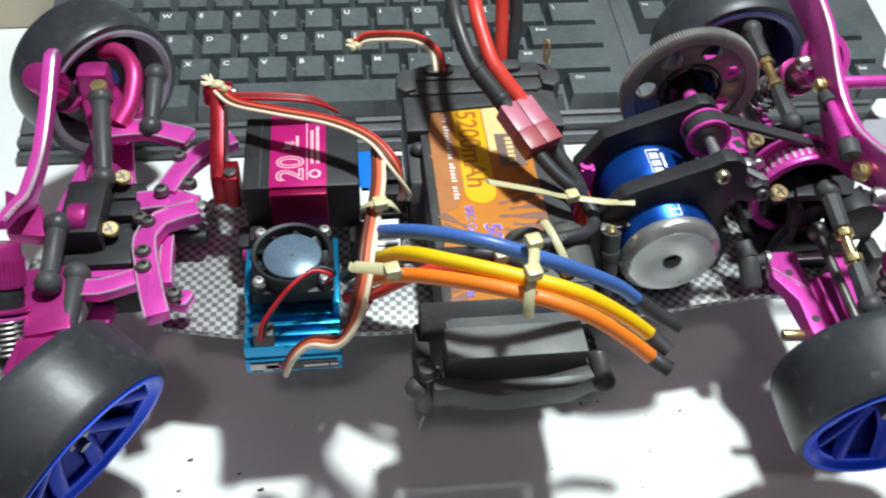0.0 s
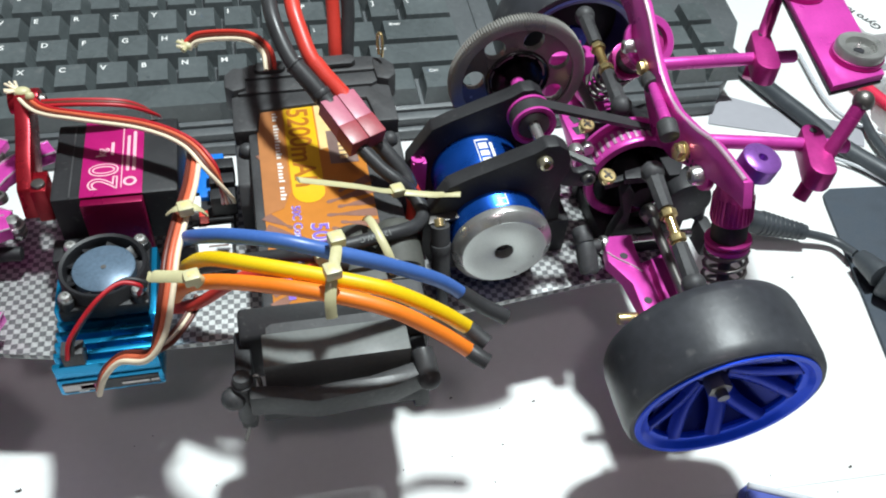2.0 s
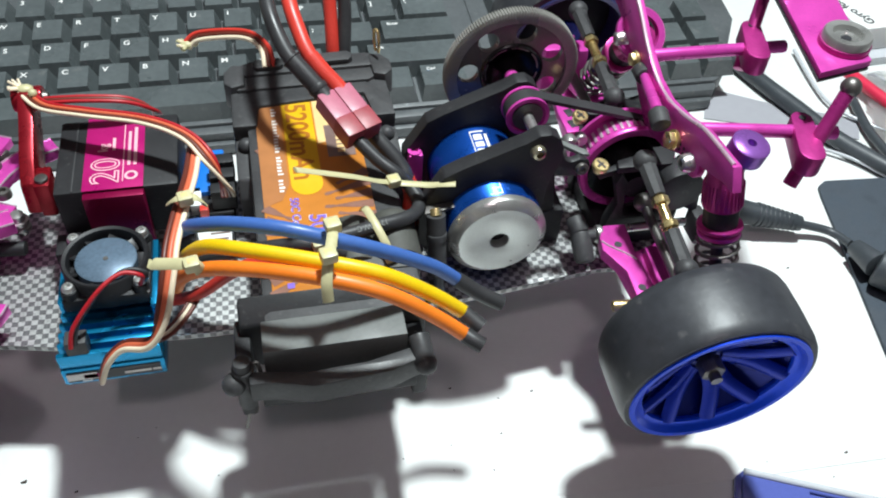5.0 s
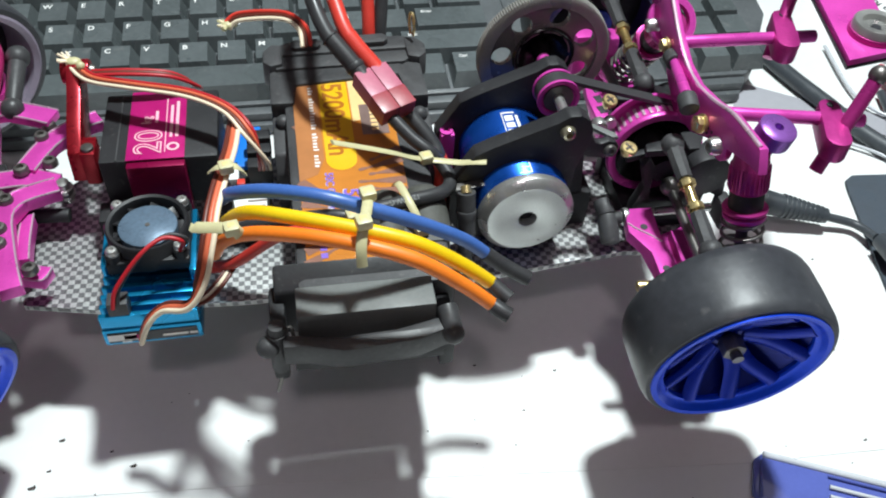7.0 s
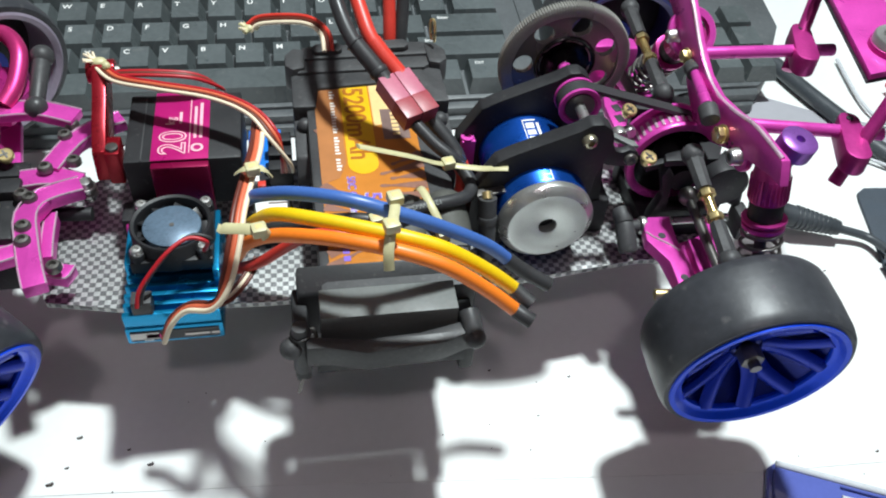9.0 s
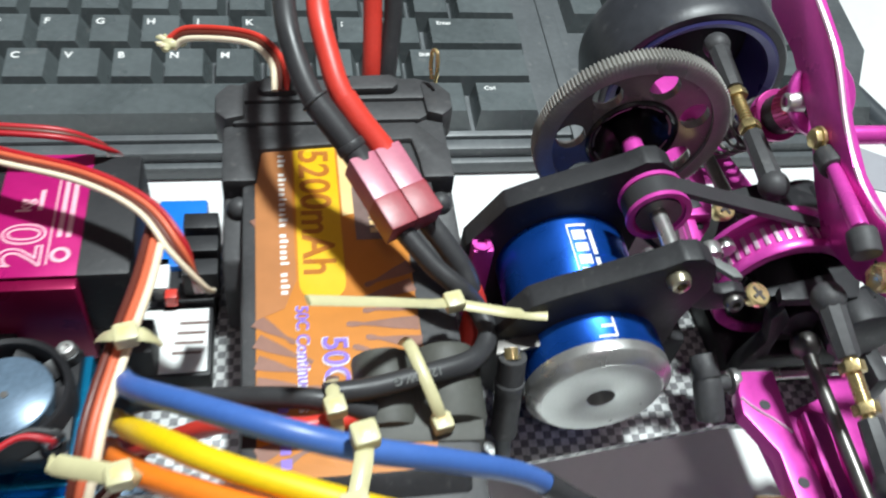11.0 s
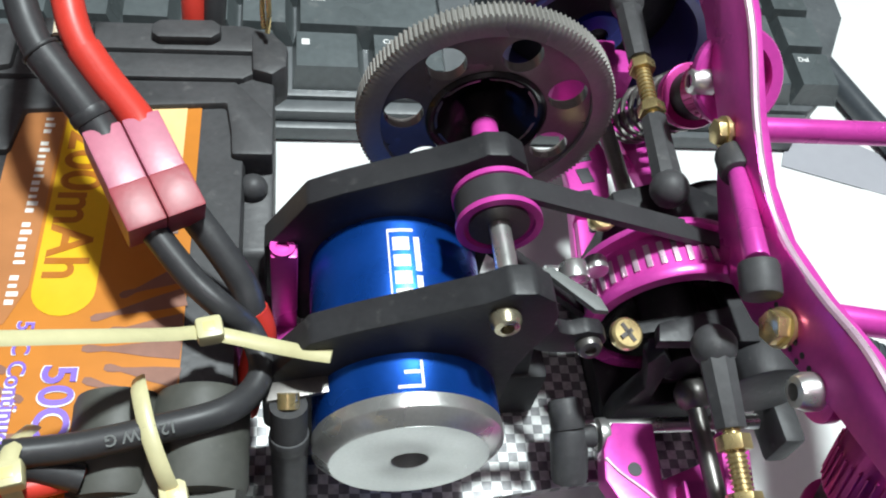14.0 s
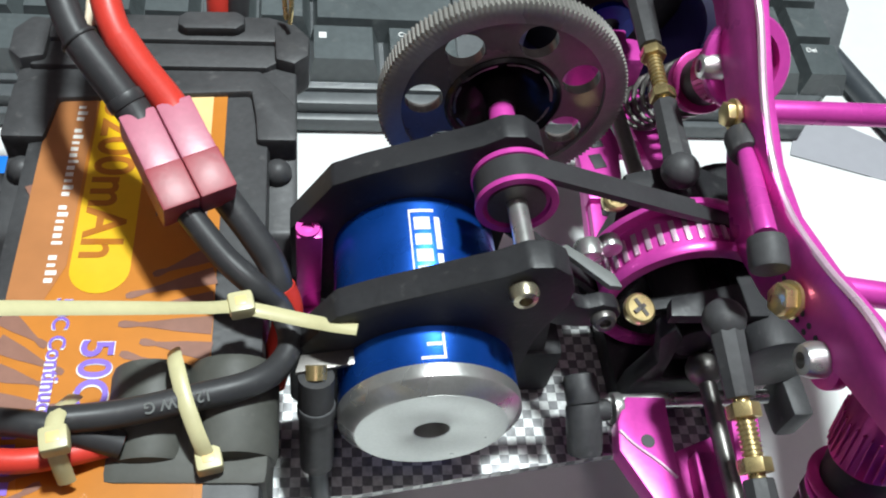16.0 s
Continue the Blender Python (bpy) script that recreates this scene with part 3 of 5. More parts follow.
part("drive_belt", belt_loop((SX, SZ), 6.0, (DX, DZ), 15.6, 11.4, 16.2, 1.4), SOFT, car, "black rubber drive belt")


def screw(c, axis, r, mat, parent, name="screw", h=2.2, slot=True):
    ax = Vector(axis).normalized()
    s = Shape().lathe(c, ax, [(0.1, h * 0.35), (r * 0.42, h * 0.35), (r * 0.45, h), (r * 0.8, h * 0.92), (r, h * 0.45), (r, -h * 0.4), (0.1, -h * 0.4)], 20)
    return part(name, s, mat, parent)


def cross_screw(c, r, parent):
    s = Shape().lathe(c, (0.1, -0.25, 1), [(0.1, 1.0), (r * 0.85, 1.0), (r, 0.6), (r, -0.6), (0.5 * r, -3.4), (0.1, -3.4)], 24)
    ob = part("brass_screw", s, BRASS, parent, "brass cross-head screw")
    x, y, z = c
    part("cross_slot", Shape().box((x + 0.1, y - 0.2, z + 1.0), (r * 1.3, 0.8, 0.3), 0, (14, 6, 35)).box((x + 0.1, y - 0.2, z + 1.0), (0.8, r * 1.3, 0.3), 0, (14, 6, 35)), DARKSTEEL, ob)


screw((65.7, -9.0, 103.5), (0, -1, 0.1), 2.6, PALEBRASS, car, "cap_screw", 2.4)
screw((82.4, -8.8, 93.8), (0, -1, 0.35), 2.3, DARKSTEEL, car, "cap_screw", 1.6)
cross_screw((91.5, -4.5, 90.0), 3.0, car)
cross_screw((92.4, 21.6, 91), 2.9, car)
part("motor_spacer", Shape().box((30.8, 20, 70), (5.2, 5.5, 27), 0.6).box((31, 13, 57), (4, 18, 3), 0.5), PINK, car, "pink aluminium spacer between the motor plates")
part("post_ring", Shape().lathe((30.5, 19.5, 83.8), (0, 0, 1), [(1.3, -0.6), (2.4, -0.6), (2.4, 0.4), (1.3, 0.4)], 20), PINK, car)
# gearbox bulkheads and the frame behind the motor
part("bulkhead", Shape().prism([(98, 54), (98, 62), (101, 72), (98, 82), (100, 86), (103, 82), (104, 66), (114, 66), (118, 84), (122, 90), (126, 84), (126, 54)], "xz", -6.5, -2, 0.8), BLACK, car, "black gearbox bulkhead")
part("bulkhead", Shape().prism([(97, 49), (97, 62), (98, 74), (96, 84), (98, 88), (102, 82), (103, 66), (114, 66), (118, 84), (122, 90), (126, 84), (126, 49)], "xz", 26, 31, 0.8), BLACK, car, "black gearbox bulkhead")
part("bulkhead_floor", Shape().box((111, 13, 52), (26, 36, 7), 1.0), BLACK, car)
part("top_brace", Shape().prism([(98, -5.5), (118, -6), (124, 4), (122, 28), (112, 34), (97, 30), (97, 25), (112, 22), (114, 2), (99, -1.5)], "xy", 86, 89, 0.6), BLACK, car, "black upper brace")
for y0 in (-12, 25):
    part("bearing_block", Shape().rod((121, y0, 80), (121, y0 + 9, 80), 9, None, 28, 1.0), BLACK, car)
part("lever_arm", Shape().prism([(77, 7.5), (79, 8.2), (87, 1.2), (88, -1.8), (85.5, -1.5)], "xy", 92, 93.5, 0.4), STOPGREY, car)
part("lever_joint", Shape().rod((84, 6, 91), (84, 10, 91), 2.8, None, 20, 0.6).rod((89, 9, 90), (89, 12, 90), 2.4, None, 20, 0.6), STEEL, car)
# shock tower across the rear
part("shock_tower", Shape().prism([(76, 128), (62, 136), (38, 129), (22, 119.5), (10, 114.5), (-1, 113.5), (-14, 116.5), (-27, 121), (-46, 123), (-50, 116), (-44, 115), (-31, 110), (-18, 104), (-7, 98), (8, 95), (20, 102), (30, 110), (50, 118), (66, 120)], "yz", 111.5, 114.5, 0.5), PINK, car, "pink anodised rear shock tower")
part("tower_edge", Shape().tube([(112.3, 62, 135.2), (112.3, 38, 128.8), (112.3, 22, 119.4), (112.3, 10, 114.4), (112.3, -1, 113.4), (112.3, -14, 116.4), (112.3, -27, 120.8), (112.3, -45, 122.9)], 0.75, 8, 6), BAREGLINT, car, "bare bright chamfered edge")
part("tower_brace_rod", Shape().rod((111, 16.5, 110.5), (107.5, -3.5, 111.5), 1.8, 2.1, 28, 0.4), PINK, car, "pink cross rod")
part("rod_collar", Shape().rod((111.0, 16, 110.5), (111.8, 22, 109.8), 3.2, None, 24, 1.0), GREYBLACK, car)
part("rod_collar", Shape().rod((107.4, -4, 111.5), (106.8, -10, 110), 3.4, None, 24, 1.0), GREYBLACK, car)
part("hex_nut", Shape().rod((107.6, -14, 107.6), (112, -14, 107), 2.9, None, 6, 0.3).rod((109.5, -14, 107.4), (110.2, -14, 107.2), 3.4, None, 20), BRASS, car)
part("hex_nut", Shape().rod((108.5, 25, 112), (112, 25, 112), 2.5, None, 6, 0.3).rod((110, 25, 112), (110.7, 25, 112), 3.0, None, 20), BRASS, car)
for k in range(12):
    part("tower_hole", Shape().rod((111.35, -9 - 2.6 * (k % 6), 104.4 + 1.9 * (k // 6) + 0.35 * (k % 6)), (111.6, -9 - 2.6 * (k % 6), 104.4 + 1.9 * (k // 6) + 0.35 * (k % 6)), 0.55, None, 10), INKSHADE, car)
part("tower_lug", Shape().rod((111.8, -25.3, 107.0), (114.2, -25.3, 107.0), 5.0, None, 28, 0.4), PINK, car)
screw((111.2, -25.3, 107.0), (-1, 0, 0), 3.1, STEEL, car, "pan_screw", 3.2)
screw((111.3, 39.5, 111.0), (-1, 0, 0), 2.9, STEEL, car, "pan_screw", 3.2)


def track_rod(name, pts, parent):
    """A turnbuckle: black ball ends, brass nuts and a threaded middle."""
    a, b = Vector(pts[0]), Vector(pts[-1])
    d = (b - a).normalized()
    L = (b - a).length
    ob = part(name, Shape().rod(tuple(a + d * L * 0.30), tuple(a + d * L * 0.7), 1.5, None, 14), BRASS, parent, "brass turnbuckle with black ball ends")
    for e, dd in ((a, d), (b, -d)):
        s = Shape().ball(tuple(e), 4.0, 18).rod(tuple(e + dd * 2), tuple(e + dd * L * 0.34), 3.1, 2.7, 8, 0.4)
        part("ball_end", s, GREYBLACK, ob)
        n = e + dd * L * 0.36
        part("hex_nut", Shape().rod(tuple(n), tuple(n + dd * 2.6), 3.0, None, 6, 0.3), BRASS, ob)
    for k in range(9):
        m = a + d * (L * (0.42 + 0.02 * k))
        part("thread", Shape().rod(tuple(m), tuple(m + d * 0.35), 1.8, None, 12), BRASS, ob)
    return ob


track_rod("upper_link", [(104.1, -10.8, 96), (104.5, -52.0, 86)], car)
track_rod("upper_link", [(106.3, 25.7, 95), (109.5, 80.0, 98)], car)


def wishbone(y_in, y_out, z):
    """A lower suspension arm: two bars, a web with slots and a hinge pin."""
    ob = part("wishbone", Shape().prism([(97, y_in), (107, y_in), (111, y_out), (103, y_out)], "xy", z, z + 4, 0.7), PINK, car, "pink anodised lower suspension arm")
    part("arm_bar", Shape().prism([(124, y_in), (133, y_in), (122, y_out), (115, y_out)], "xy", z, z + 4, 0.7), PINK, ob)
    for f in (0.30, 0.66, 0.96):
        part("arm_web", Shape().box((114, y_in + (y_out - y_in) * f, z + 1.6), (18 - 8 * f, 5, 2.6), 0.5), PINK, ob)
    part("arm_end", Shape().box((113, y_out, z + 3), (16, 9, 9), 1.2), PINK, ob)
    part("arm_rib", Shape().prism([(97.5, y_in), (100.5, y_in), (105, y_out), (103, y_out)], "xy", z + 3.6, z + 6.5, 0.5), PINK, ob)
    part("hinge_pin", Shape().rod((90, y_in, z + 2), (136, y_in, z + 2), 1.6, None, 14), STEEL, ob)
    for f in (0.22, 0.55):
        y = y_in + (y_out - y_in) * f
        part("arm_hole", Shape().rod((102.5 + 3 * f, y, z + 3.6), (102.5 + 3 * f, y, z + 4.3), 1.5, None, 16), INKSHADE, ob)
    return ob


near_arm = part("wishbone", Shape().prism([(96, -24), (120, -16), (118, -40), (116, -60), (98, -60), (97, -40)], "xy", 57.5, 61.8, 0.5), PINK, car, "pink anodised lower suspension arm")
for z0, outline in ((61, [(95, -10.5), (103.5, -11), (102, -28), (103, -39), (102, -60), (96, -60), (95.5, -43.5), (96, -33), (91, -22), (92, -16)]),
                    (60, [(106.5, -23), (112, -23.5), (110, -38), (109, -60), (103.5, -60), (104.5, -45)]),
                    (60, [(117, -13), (123, -14), (119, -35), (116, -60), (111.5, -60), (113, -36)])):
    part("arm_bar", Shape().prism(outline, "xy", z0, 66, 0.6), PINK, near_arm)
part("arm_edge", Shape().tube([(92.0, -18, 66), (94.2, -21, 66.05), (98.5, -25, 66.05), (101.4, -28.4, 66.05)], 0.4, 6, 5), BAREGLINT, near_arm)
for hx, hy in ((97.3, -20.5), (98.6, -41), (99.3, -48)):
    part("arm_hole", Shape().rod((hx, hy, 65.6), (hx, hy, 66.15), 1.4, None, 18), INKSHADE, near_arm)
part("hinge_pin", Shape().rod((90, -10, 62.5), (128, -10, 62.5), 1.6, None, 14), STEEL, near_arm)
wishbone(30, 82, 58)
part("hinge_block", Shape().rod((86.8, -10, 63.5), (86.8, -19.5, 57), 3.9, 3.6, 24, 1.6).rod((86, -5, 66), (86.6, -11, 63.5), 3.4, 3.6, 20, 1.2).rod((87, -12, 63), (92, -12, 63), 2.3, None, 20, 0.6), GREYBLACK, car)
part("washer", Shape().rod((92.4, -11.8, 63), (94.4, -11.8, 63), 3.4, None, 24, 0.4), STEEL, car)
part("hinge_block", Shape().box((133, -11, 61), (5, 11, 11), 1.5).rod((131, -6, 66), (131, -5, 71), 2.6, None, 20, 0.8), GREYBLACK, car)
part("drive_shaft", Shape().rod((109.5, -8, 74), (108, -56, 71), 1.8, None, 14).ball((109.5, -9, 74), 3.8), DARKSTEEL, car, "black steel drive shaft")
part("drive_shaft", Shape().rod((108, 30, 74), (108, 80, 73), 2.0, None, 14).ball((108, 31, 74), 4.2), DARKSTEEL, car, "black steel drive shaft")
part("hub_carrier", Shape().box((107, -58, 71), (15, 8, 26), 2.0).rod((100, -57, 71), (92, -57, 57), 1.7, None, 14), DPINK, car, "pink rear hub carrier")
part("hub_carrier", Shape().box((106, 79, 70), (20, 9, 24), 2.0).prism([(94, 84), (112, 84), (110, 74), (96, 74)], "xy", 80, 84, 1.0), PINK, car, "pink rear hub carrier")
part("brass_pin", Shape().rod((88.5, -42.7, 60), (98, -43.6, 60), 2.0, None, 16, 0.3), BRASS, car, "gold hex stub beside the wheel")


def shock(top, bottom, parent, knob=None):
    t, b = Vector(top), Vector(bottom)
    d = (b - t).normalized()
    L = (b - t).length
    ob = part("shock_absorber", Shape().rod(tuple(t + d * 14), tuple(t + d * 25), 5.6, None, 28, 0.5), BLACK, parent, "pink and black coil-over shock absorber")
    part("shock_cap", Shape().rod(tuple(t), tuple(t + d * 14), 5.4, 6.4, 28, 0.8), DPINK, ob)
    for k in range(30):
        a = 2 * math.pi * k / 30
        q = d.to_track_quat("Z", "Y") @ Vector((6.2 * math.cos(a), 6.2 * math.sin(a), 0))
        part("knurl", Shape().rod(tuple(t + d * 5 + q), tuple(t + d * 13 + q * 1.03), 0.22, None, 6), DPINK, ob)
    part("spring_collar", Shape().rod(tuple(t + d * 20.4), tuple(t + d * 21.8), 7.4, None, 32, 0.5), DPINK, ob)
    part("spring_collar", Shape().rod(tuple(t + d * 22.8), tuple(t + d * 24.4), 7.0, None, 32, 0.5), PINK, ob)
    part("spring", Shape().spring(tuple(t + d * 24), tuple(b - d * 3), 6.6, 0.7, 6.5), DARKSTEEL, ob, "dark coil spring")
    part("shock_shaft", Shape().rod(tuple(t + d * 24), tuple(b), 2.0, None, 14).ball(tuple(b), 3.6), GREYBLACK, ob)
    if not knob:
        return
    k0 = Vector(knob)
    part("knob", Shape().lathe(tuple(k0), (0.1, -0.15, 1), [(1.3, 0.8), (1.5, 3.0), (5.4, 3.0), (6.0, 2.5), (6.0, -2.8), (5.2, -3.4), (3.0, -3.6), (3.0, -9), (0.1, -9), (0.1, 0.8)], 36), PURPLE, ob, "purple anodised thumb knob")


shock((117.5, -35.0, 113), (122, -49, 60), car, (122.9, -34.8, 119))
shock((119.5, 41, 111), (119.5, 78, 62), car)
part("shock_end_plate", Shape().prism([(98, 42), (107, 42), (110, 62), (107, 74), (101, 74), (98, 56)], "xy", 62.6, 66.5, 1.0), PINK, car, "pink slotted arm plate")
for y in (47, 54, 61):
    part("arm_slot", Shape().box((102 + (y - 47) * 0.1, y, 66.6), (3.4, 4.6, 0.3), 0.1, (0, 0, 12)), INKSHADE, car)
part("rubber_ball", Shape().ball((117.5, 39.5, 111.5), 4.6, 20).rod((113, 39.5, 111.5), (117, 39.5, 111.5), 2.2, None, 14), BLACK, car)
part("shock_ring", Shape().lathe((118.5, 40.5, 111.5), (0.1, -0.75, 0.65), [(7.0, -1.5), (9.6, -1.5), (10.0, -1.0), (10.0, 0.6), (9.4, 1.2), (7.0, 1.2)], 40), PINK, car)


# wheels: built round the origin with the outer face towards -y
def wheel(c, m_axis, label, paint=None, disc=None):
    c = Vector(c) * MM
    M = Matrix.Translation(c) @ m_axis
    rim = Shape()
    rim.lathe((0, 0, 0), (0, -1, 0), [(28.6, 13.0), (28.8, 12.2), (27.4, 10.4), (26.4, 9.0), (26.4, -11.5), (28.0, -12.6), (27.0, -13.2), (24.8, -12.0), (24.6, 8.6), (23.8, 9.6), (24.0, 10.5), (25.2, 10.8), (25.8, 11.6), (27.0, 12.9)], 72)
    hub = Shape()
    hub.lathe((0, 0, 0), (0, -1, 0), [(3.0, 1.4), (6.4, 1.4), (7.4, 0.2), (7.4, -5), (3.0, -5)], 36)
    spokes = []
    for k in range(5):
        for dlt in (-0.17, 0.17):
            a = 2 * math.pi * k / 5 + dlt + 0.2
            a2 = 2 * math.pi * k / 5 + dlt * 1.9 + 0.2
            spokes.append(Shape().tube([(5.5 * math.cos(a), -1.0, 5.5 * math.sin(a)), (14 * math.cos(a), -5.0, 14 * math.sin(a)), (24.4 * math.cos(a2), -9.8, 24.4 * math.sin(a2))], 1.0, 8, 5, (3.0, 1.6), (0, 1, 0)))
    tyre = Shape().lathe((0, 0, 0), (0, -1, 0), [(26.8, 11.6), (28.6, 12.4), (30.2, 12.2), (31.0, 11.0), (31.5, 8.5), (31.7, 0), (31.5, -8.5), (31.0, -11.0), (30.2, -12.4), (28.4, -12.6), (26.8, -11.8)], 96)
    ob = None
    for name, s, mat, lab in [("wheel", rim, paint or BLUERIM, label)]:
        s.bm.transform(M)
        ob = part(name, s, mat, car, lab)
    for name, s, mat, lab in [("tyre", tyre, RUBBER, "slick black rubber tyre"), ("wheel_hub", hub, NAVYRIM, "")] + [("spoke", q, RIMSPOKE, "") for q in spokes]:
        s.bm.transform(M)
        part(name, s, mat, ob, lab)
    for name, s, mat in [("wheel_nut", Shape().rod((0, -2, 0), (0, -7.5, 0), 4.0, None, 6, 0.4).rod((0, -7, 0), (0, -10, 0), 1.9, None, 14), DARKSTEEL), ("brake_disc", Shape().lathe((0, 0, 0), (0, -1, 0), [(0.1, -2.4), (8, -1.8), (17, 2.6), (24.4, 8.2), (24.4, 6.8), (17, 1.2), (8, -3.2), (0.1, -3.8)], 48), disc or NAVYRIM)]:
        s.bm.transform(M)
        part(name, s, mat, ob)
    return ob


wheel((106.0, -73.5, 70.0), pose(0, 0, 0, 4, 0, 0), "blue spoked wheel with a slick black tyre")
wheel((112.0, 100.0, 76.0), pose(0, 0, 0, -4, 0, 180), "blue spoked wheel seen from its inner side", SHADEDRIM, BLACK)
wheel((-143.0, -60.0, 62.0), pose(0, 0, 0, 0, 0, 52) @ pose(0, 0, 0, 20, 0, 0), "blue spoked front wheel on full steering lock")
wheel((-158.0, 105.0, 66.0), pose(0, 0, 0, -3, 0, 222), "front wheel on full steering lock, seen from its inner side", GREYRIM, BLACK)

# rods, clamps and plate of the rear body mount
for a, b in ([(116.4, 24.9, 113), (169.0, 25.4, 112)], [(111.9, -14.3, 112), (163.3, -22.7, 111)]):
    part("mount_rod", Shape().rod(a, b, 2.3, None, 24, 0.4), PINK, car, "pink body mount rod")
for c, (a, b), tilt in (((156.5, 26.5, 112), [(153.1, 24.5, 104), (168.9, 47.6, 128)], 8), ((150.5, -25.0, 110), [(146.4, -31.7, 98), (162.3, -20.8, 128)], 12)):
    ca = (Vector(a) * 0.6 + Vector(b) * 0.4)
    u = Vector((c[0], c[1])) + Vector((2.4, 8.0))
    v = Vector((c[0], c[1])) - Vector((2.4, 8.0))
    ang = math.atan2(v.y - u.y, v.x - u.x)
    hull = [tuple(u + 3.7 * Vector((math.cos(ang + radians(90 + 15 * k)), math.sin(ang + radians(90 + 15 * k))))) for k in range(13)]
    hull += [tuple(v + 4.3 * Vector((math.cos(ang + radians(-90 + 15 * k)), math.sin(ang + radians(-90 + 15 * k))))) for k in range(13)]
    blk = part("clamp_block", Shape().prism(hull, "xy", c[2] - 4, c[2] + 3.8, 0.8), DPINK, car, "dark pink clamp block with rounded ends")
    part("clamp_hole", Shape().rod((u.x, u.y, c[2] + 3.6), (u.x, u.y, c[2] + 4.2), 1.2, None, 14), INKSHADE, blk)
    part("mount_post", Shape().rod(a, b, 2.4, None, 24, 0.4), DPINK, car, "pink body mount post")
part("mount_ball", Shape().ball([(146.4, -31.7, 98), (162.3, -20.8, 128)][1], 3.3, 20), DARKSTEEL, car, "bright steel ball joint")
# Thin black sheet added below the mount plate to darken its shaded underside.
part("plate_shade", Shape().prism([(p[0] - 0.3, p[1] - 0.3) for p in [(165.0, 46.0, 131), (186.0, 46.0, 131), (172.6, -13.2, 131), (152.2, -17.2, 131)]], "xy", 128.4, 129.3, 0.1), INKSHADE, car, "black sheet added under the mount plate for its shaded underside")
part("mount_plate", Shape().prism([p[:2] for p in [(165.0, 46.0, 131), (186.0, 46.0, 131), (172.6, -13.2, 131), (152.2, -17.2, 131)]], "xy", 129.5, 132, 0.4), PINK, car, "flat pink mount plate")
for c in ((167.5, -3.9, 133), (168.2, 35.5, 133)):
    roll = part("roller", Shape().lathe(c, (0, 0, 1), [(1.6, 1.5), (4.6, 1.5), (5.0, 3.6), (7.4, 3.8), (7.9, 3.2), (7.9, -0.6), (0.1, -0.6), (0.1, 1.5)], 40), STEEL, car, "bright steel bearing roller")
    part("roller_bore", Shape().lathe(c, (0, 0, 1), [(0.1, 1.9), (1.5, 1.9), (1.7, 1.6), (1.7, 1.2), (0.1, 1.2)], 30), INKSHADE, roll)
    part("roller_base", Shape().rod((c[0], c[1], c[2] - 1.2), (c[0], c[1], c[2] + 1.0), 8.4, None, 36, 0.3), DPINK, roll)

# ---- front end ----
def bar(pts, width, z, thick, mat=PINK, name="steering_plate", label="pink anodised steering plate with bright edges"):
    """A flat cranked bar through points, with an even width."""
    p = [Vector((x, y)) for x, y in pts]
    left, right = [], []
    for i, q in enumerate(p):
        d = (p[min(i + 1, len(p) - 1)] - p[max(i - 1, 0)]).normalized()
        n = Vector((-d.y, d.x)) * width / 2
        left.append(tuple(q + n)), right.append(tuple(q - n))
    ob = part(name, Shape().prism(left + right[::-1], "xy", z, z + thick, 0.5), mat, car, label)
    for side in (left, right):
        rim = [(x * 0.97 + q.x * 0.03, y * 0.97 + q.y * 0.03, z + thick - 0.12) for (x, y), q in zip(side, p)]
        part("bare_edge", Shape().tube(rim, 0.38, 6, 3), BAREGLINT, ob, "bare bright chamfered edge")
    return ob


bar([(-98, 59), (-107, 54), (-115, 45), (-121, 31)], 7.5, 66, 4.5)
bar([(-146, 62), (-130, 63), (-114, 56.5)], 8.5, 70, 3.5)
bar([(-131, 27), (-120, 28), (-110, 24)], 9.0, 65, 4.0)
bar([(-109, 22), (-121, 17), (-125.5, 8), (-123, -6), (-120, -18), (-117.5, -26)], 7.5, 65, 5.0)
bar([(-160, -7), (-140, -3), (-124, 1)], 7.5, 60, 4.0)
bar([(-119.5, 14), (-119, 2), (-118, -8)], 4.0, 58, 6.0)
bar([(-118, -12), (-112, -14), (-111, -10)], 5.0, 57, 5.0)
for x, y, z in ((-116, 55, 70), (-117.5, 48, 70.5), (-112.5, 33, 70.5), (-122, 30, 70.5), (-128, 17, 70), (-125, 15, 70), (-125, 1, 70), (-124, -6, 70), (-114, -15, 66)):
    screw((x, y, z), (0, 0, 1), 2.7, DARKSTEEL, car, "button_screw", 2.0)
part("stack_nut", Shape().rod((-108, 24, 60), (-108, 24, 69), 2.4, None, 20, 0.5).rod((-108, 24, 62), (-108, 24, 63.5), 3.4, None, 20, 0.3).rod((-108, 24, 65), (-108, 24, 66.5), 3.4, None, 20, 0.3), STEEL, car)
part("front_axle_stub", Shape().rod((-122, 19, 58), (-107, 18, 58), 2.6, None, 16, 0.5), BLACK, car)
part("front_bulkhead", Shape().box((-142, 14, 58), (26, 30, 18), 2.0).box((-146, 18, 70), (14, 26, 14), 2.0).box((-134, 22, 66), (10, 8, 10), 1.5), BLACK, car, "black front gearbox bulkhead")
part("front_bulkhead", Shape().box((-137, 34, 60), (16, 8, 16), 1.5), BLACK, car)
part("front_bulkhead", Shape().box((-137, -6, 57), (18, 7, 14), 1.5), BLACK, car)
part("front_gear_cap", Shape().rod((-145, 38, 66), (-145, 46, 66), 6.5, None, 28, 0.8), DPINK, car)
part("front_gear_cap", Shape().rod((-149, 12, 76), (-143, 12, 76), 5.5, None, 24, 0.8), DPINK, car)
cross_screw((-136, 36, 72.5), 3.0, car)
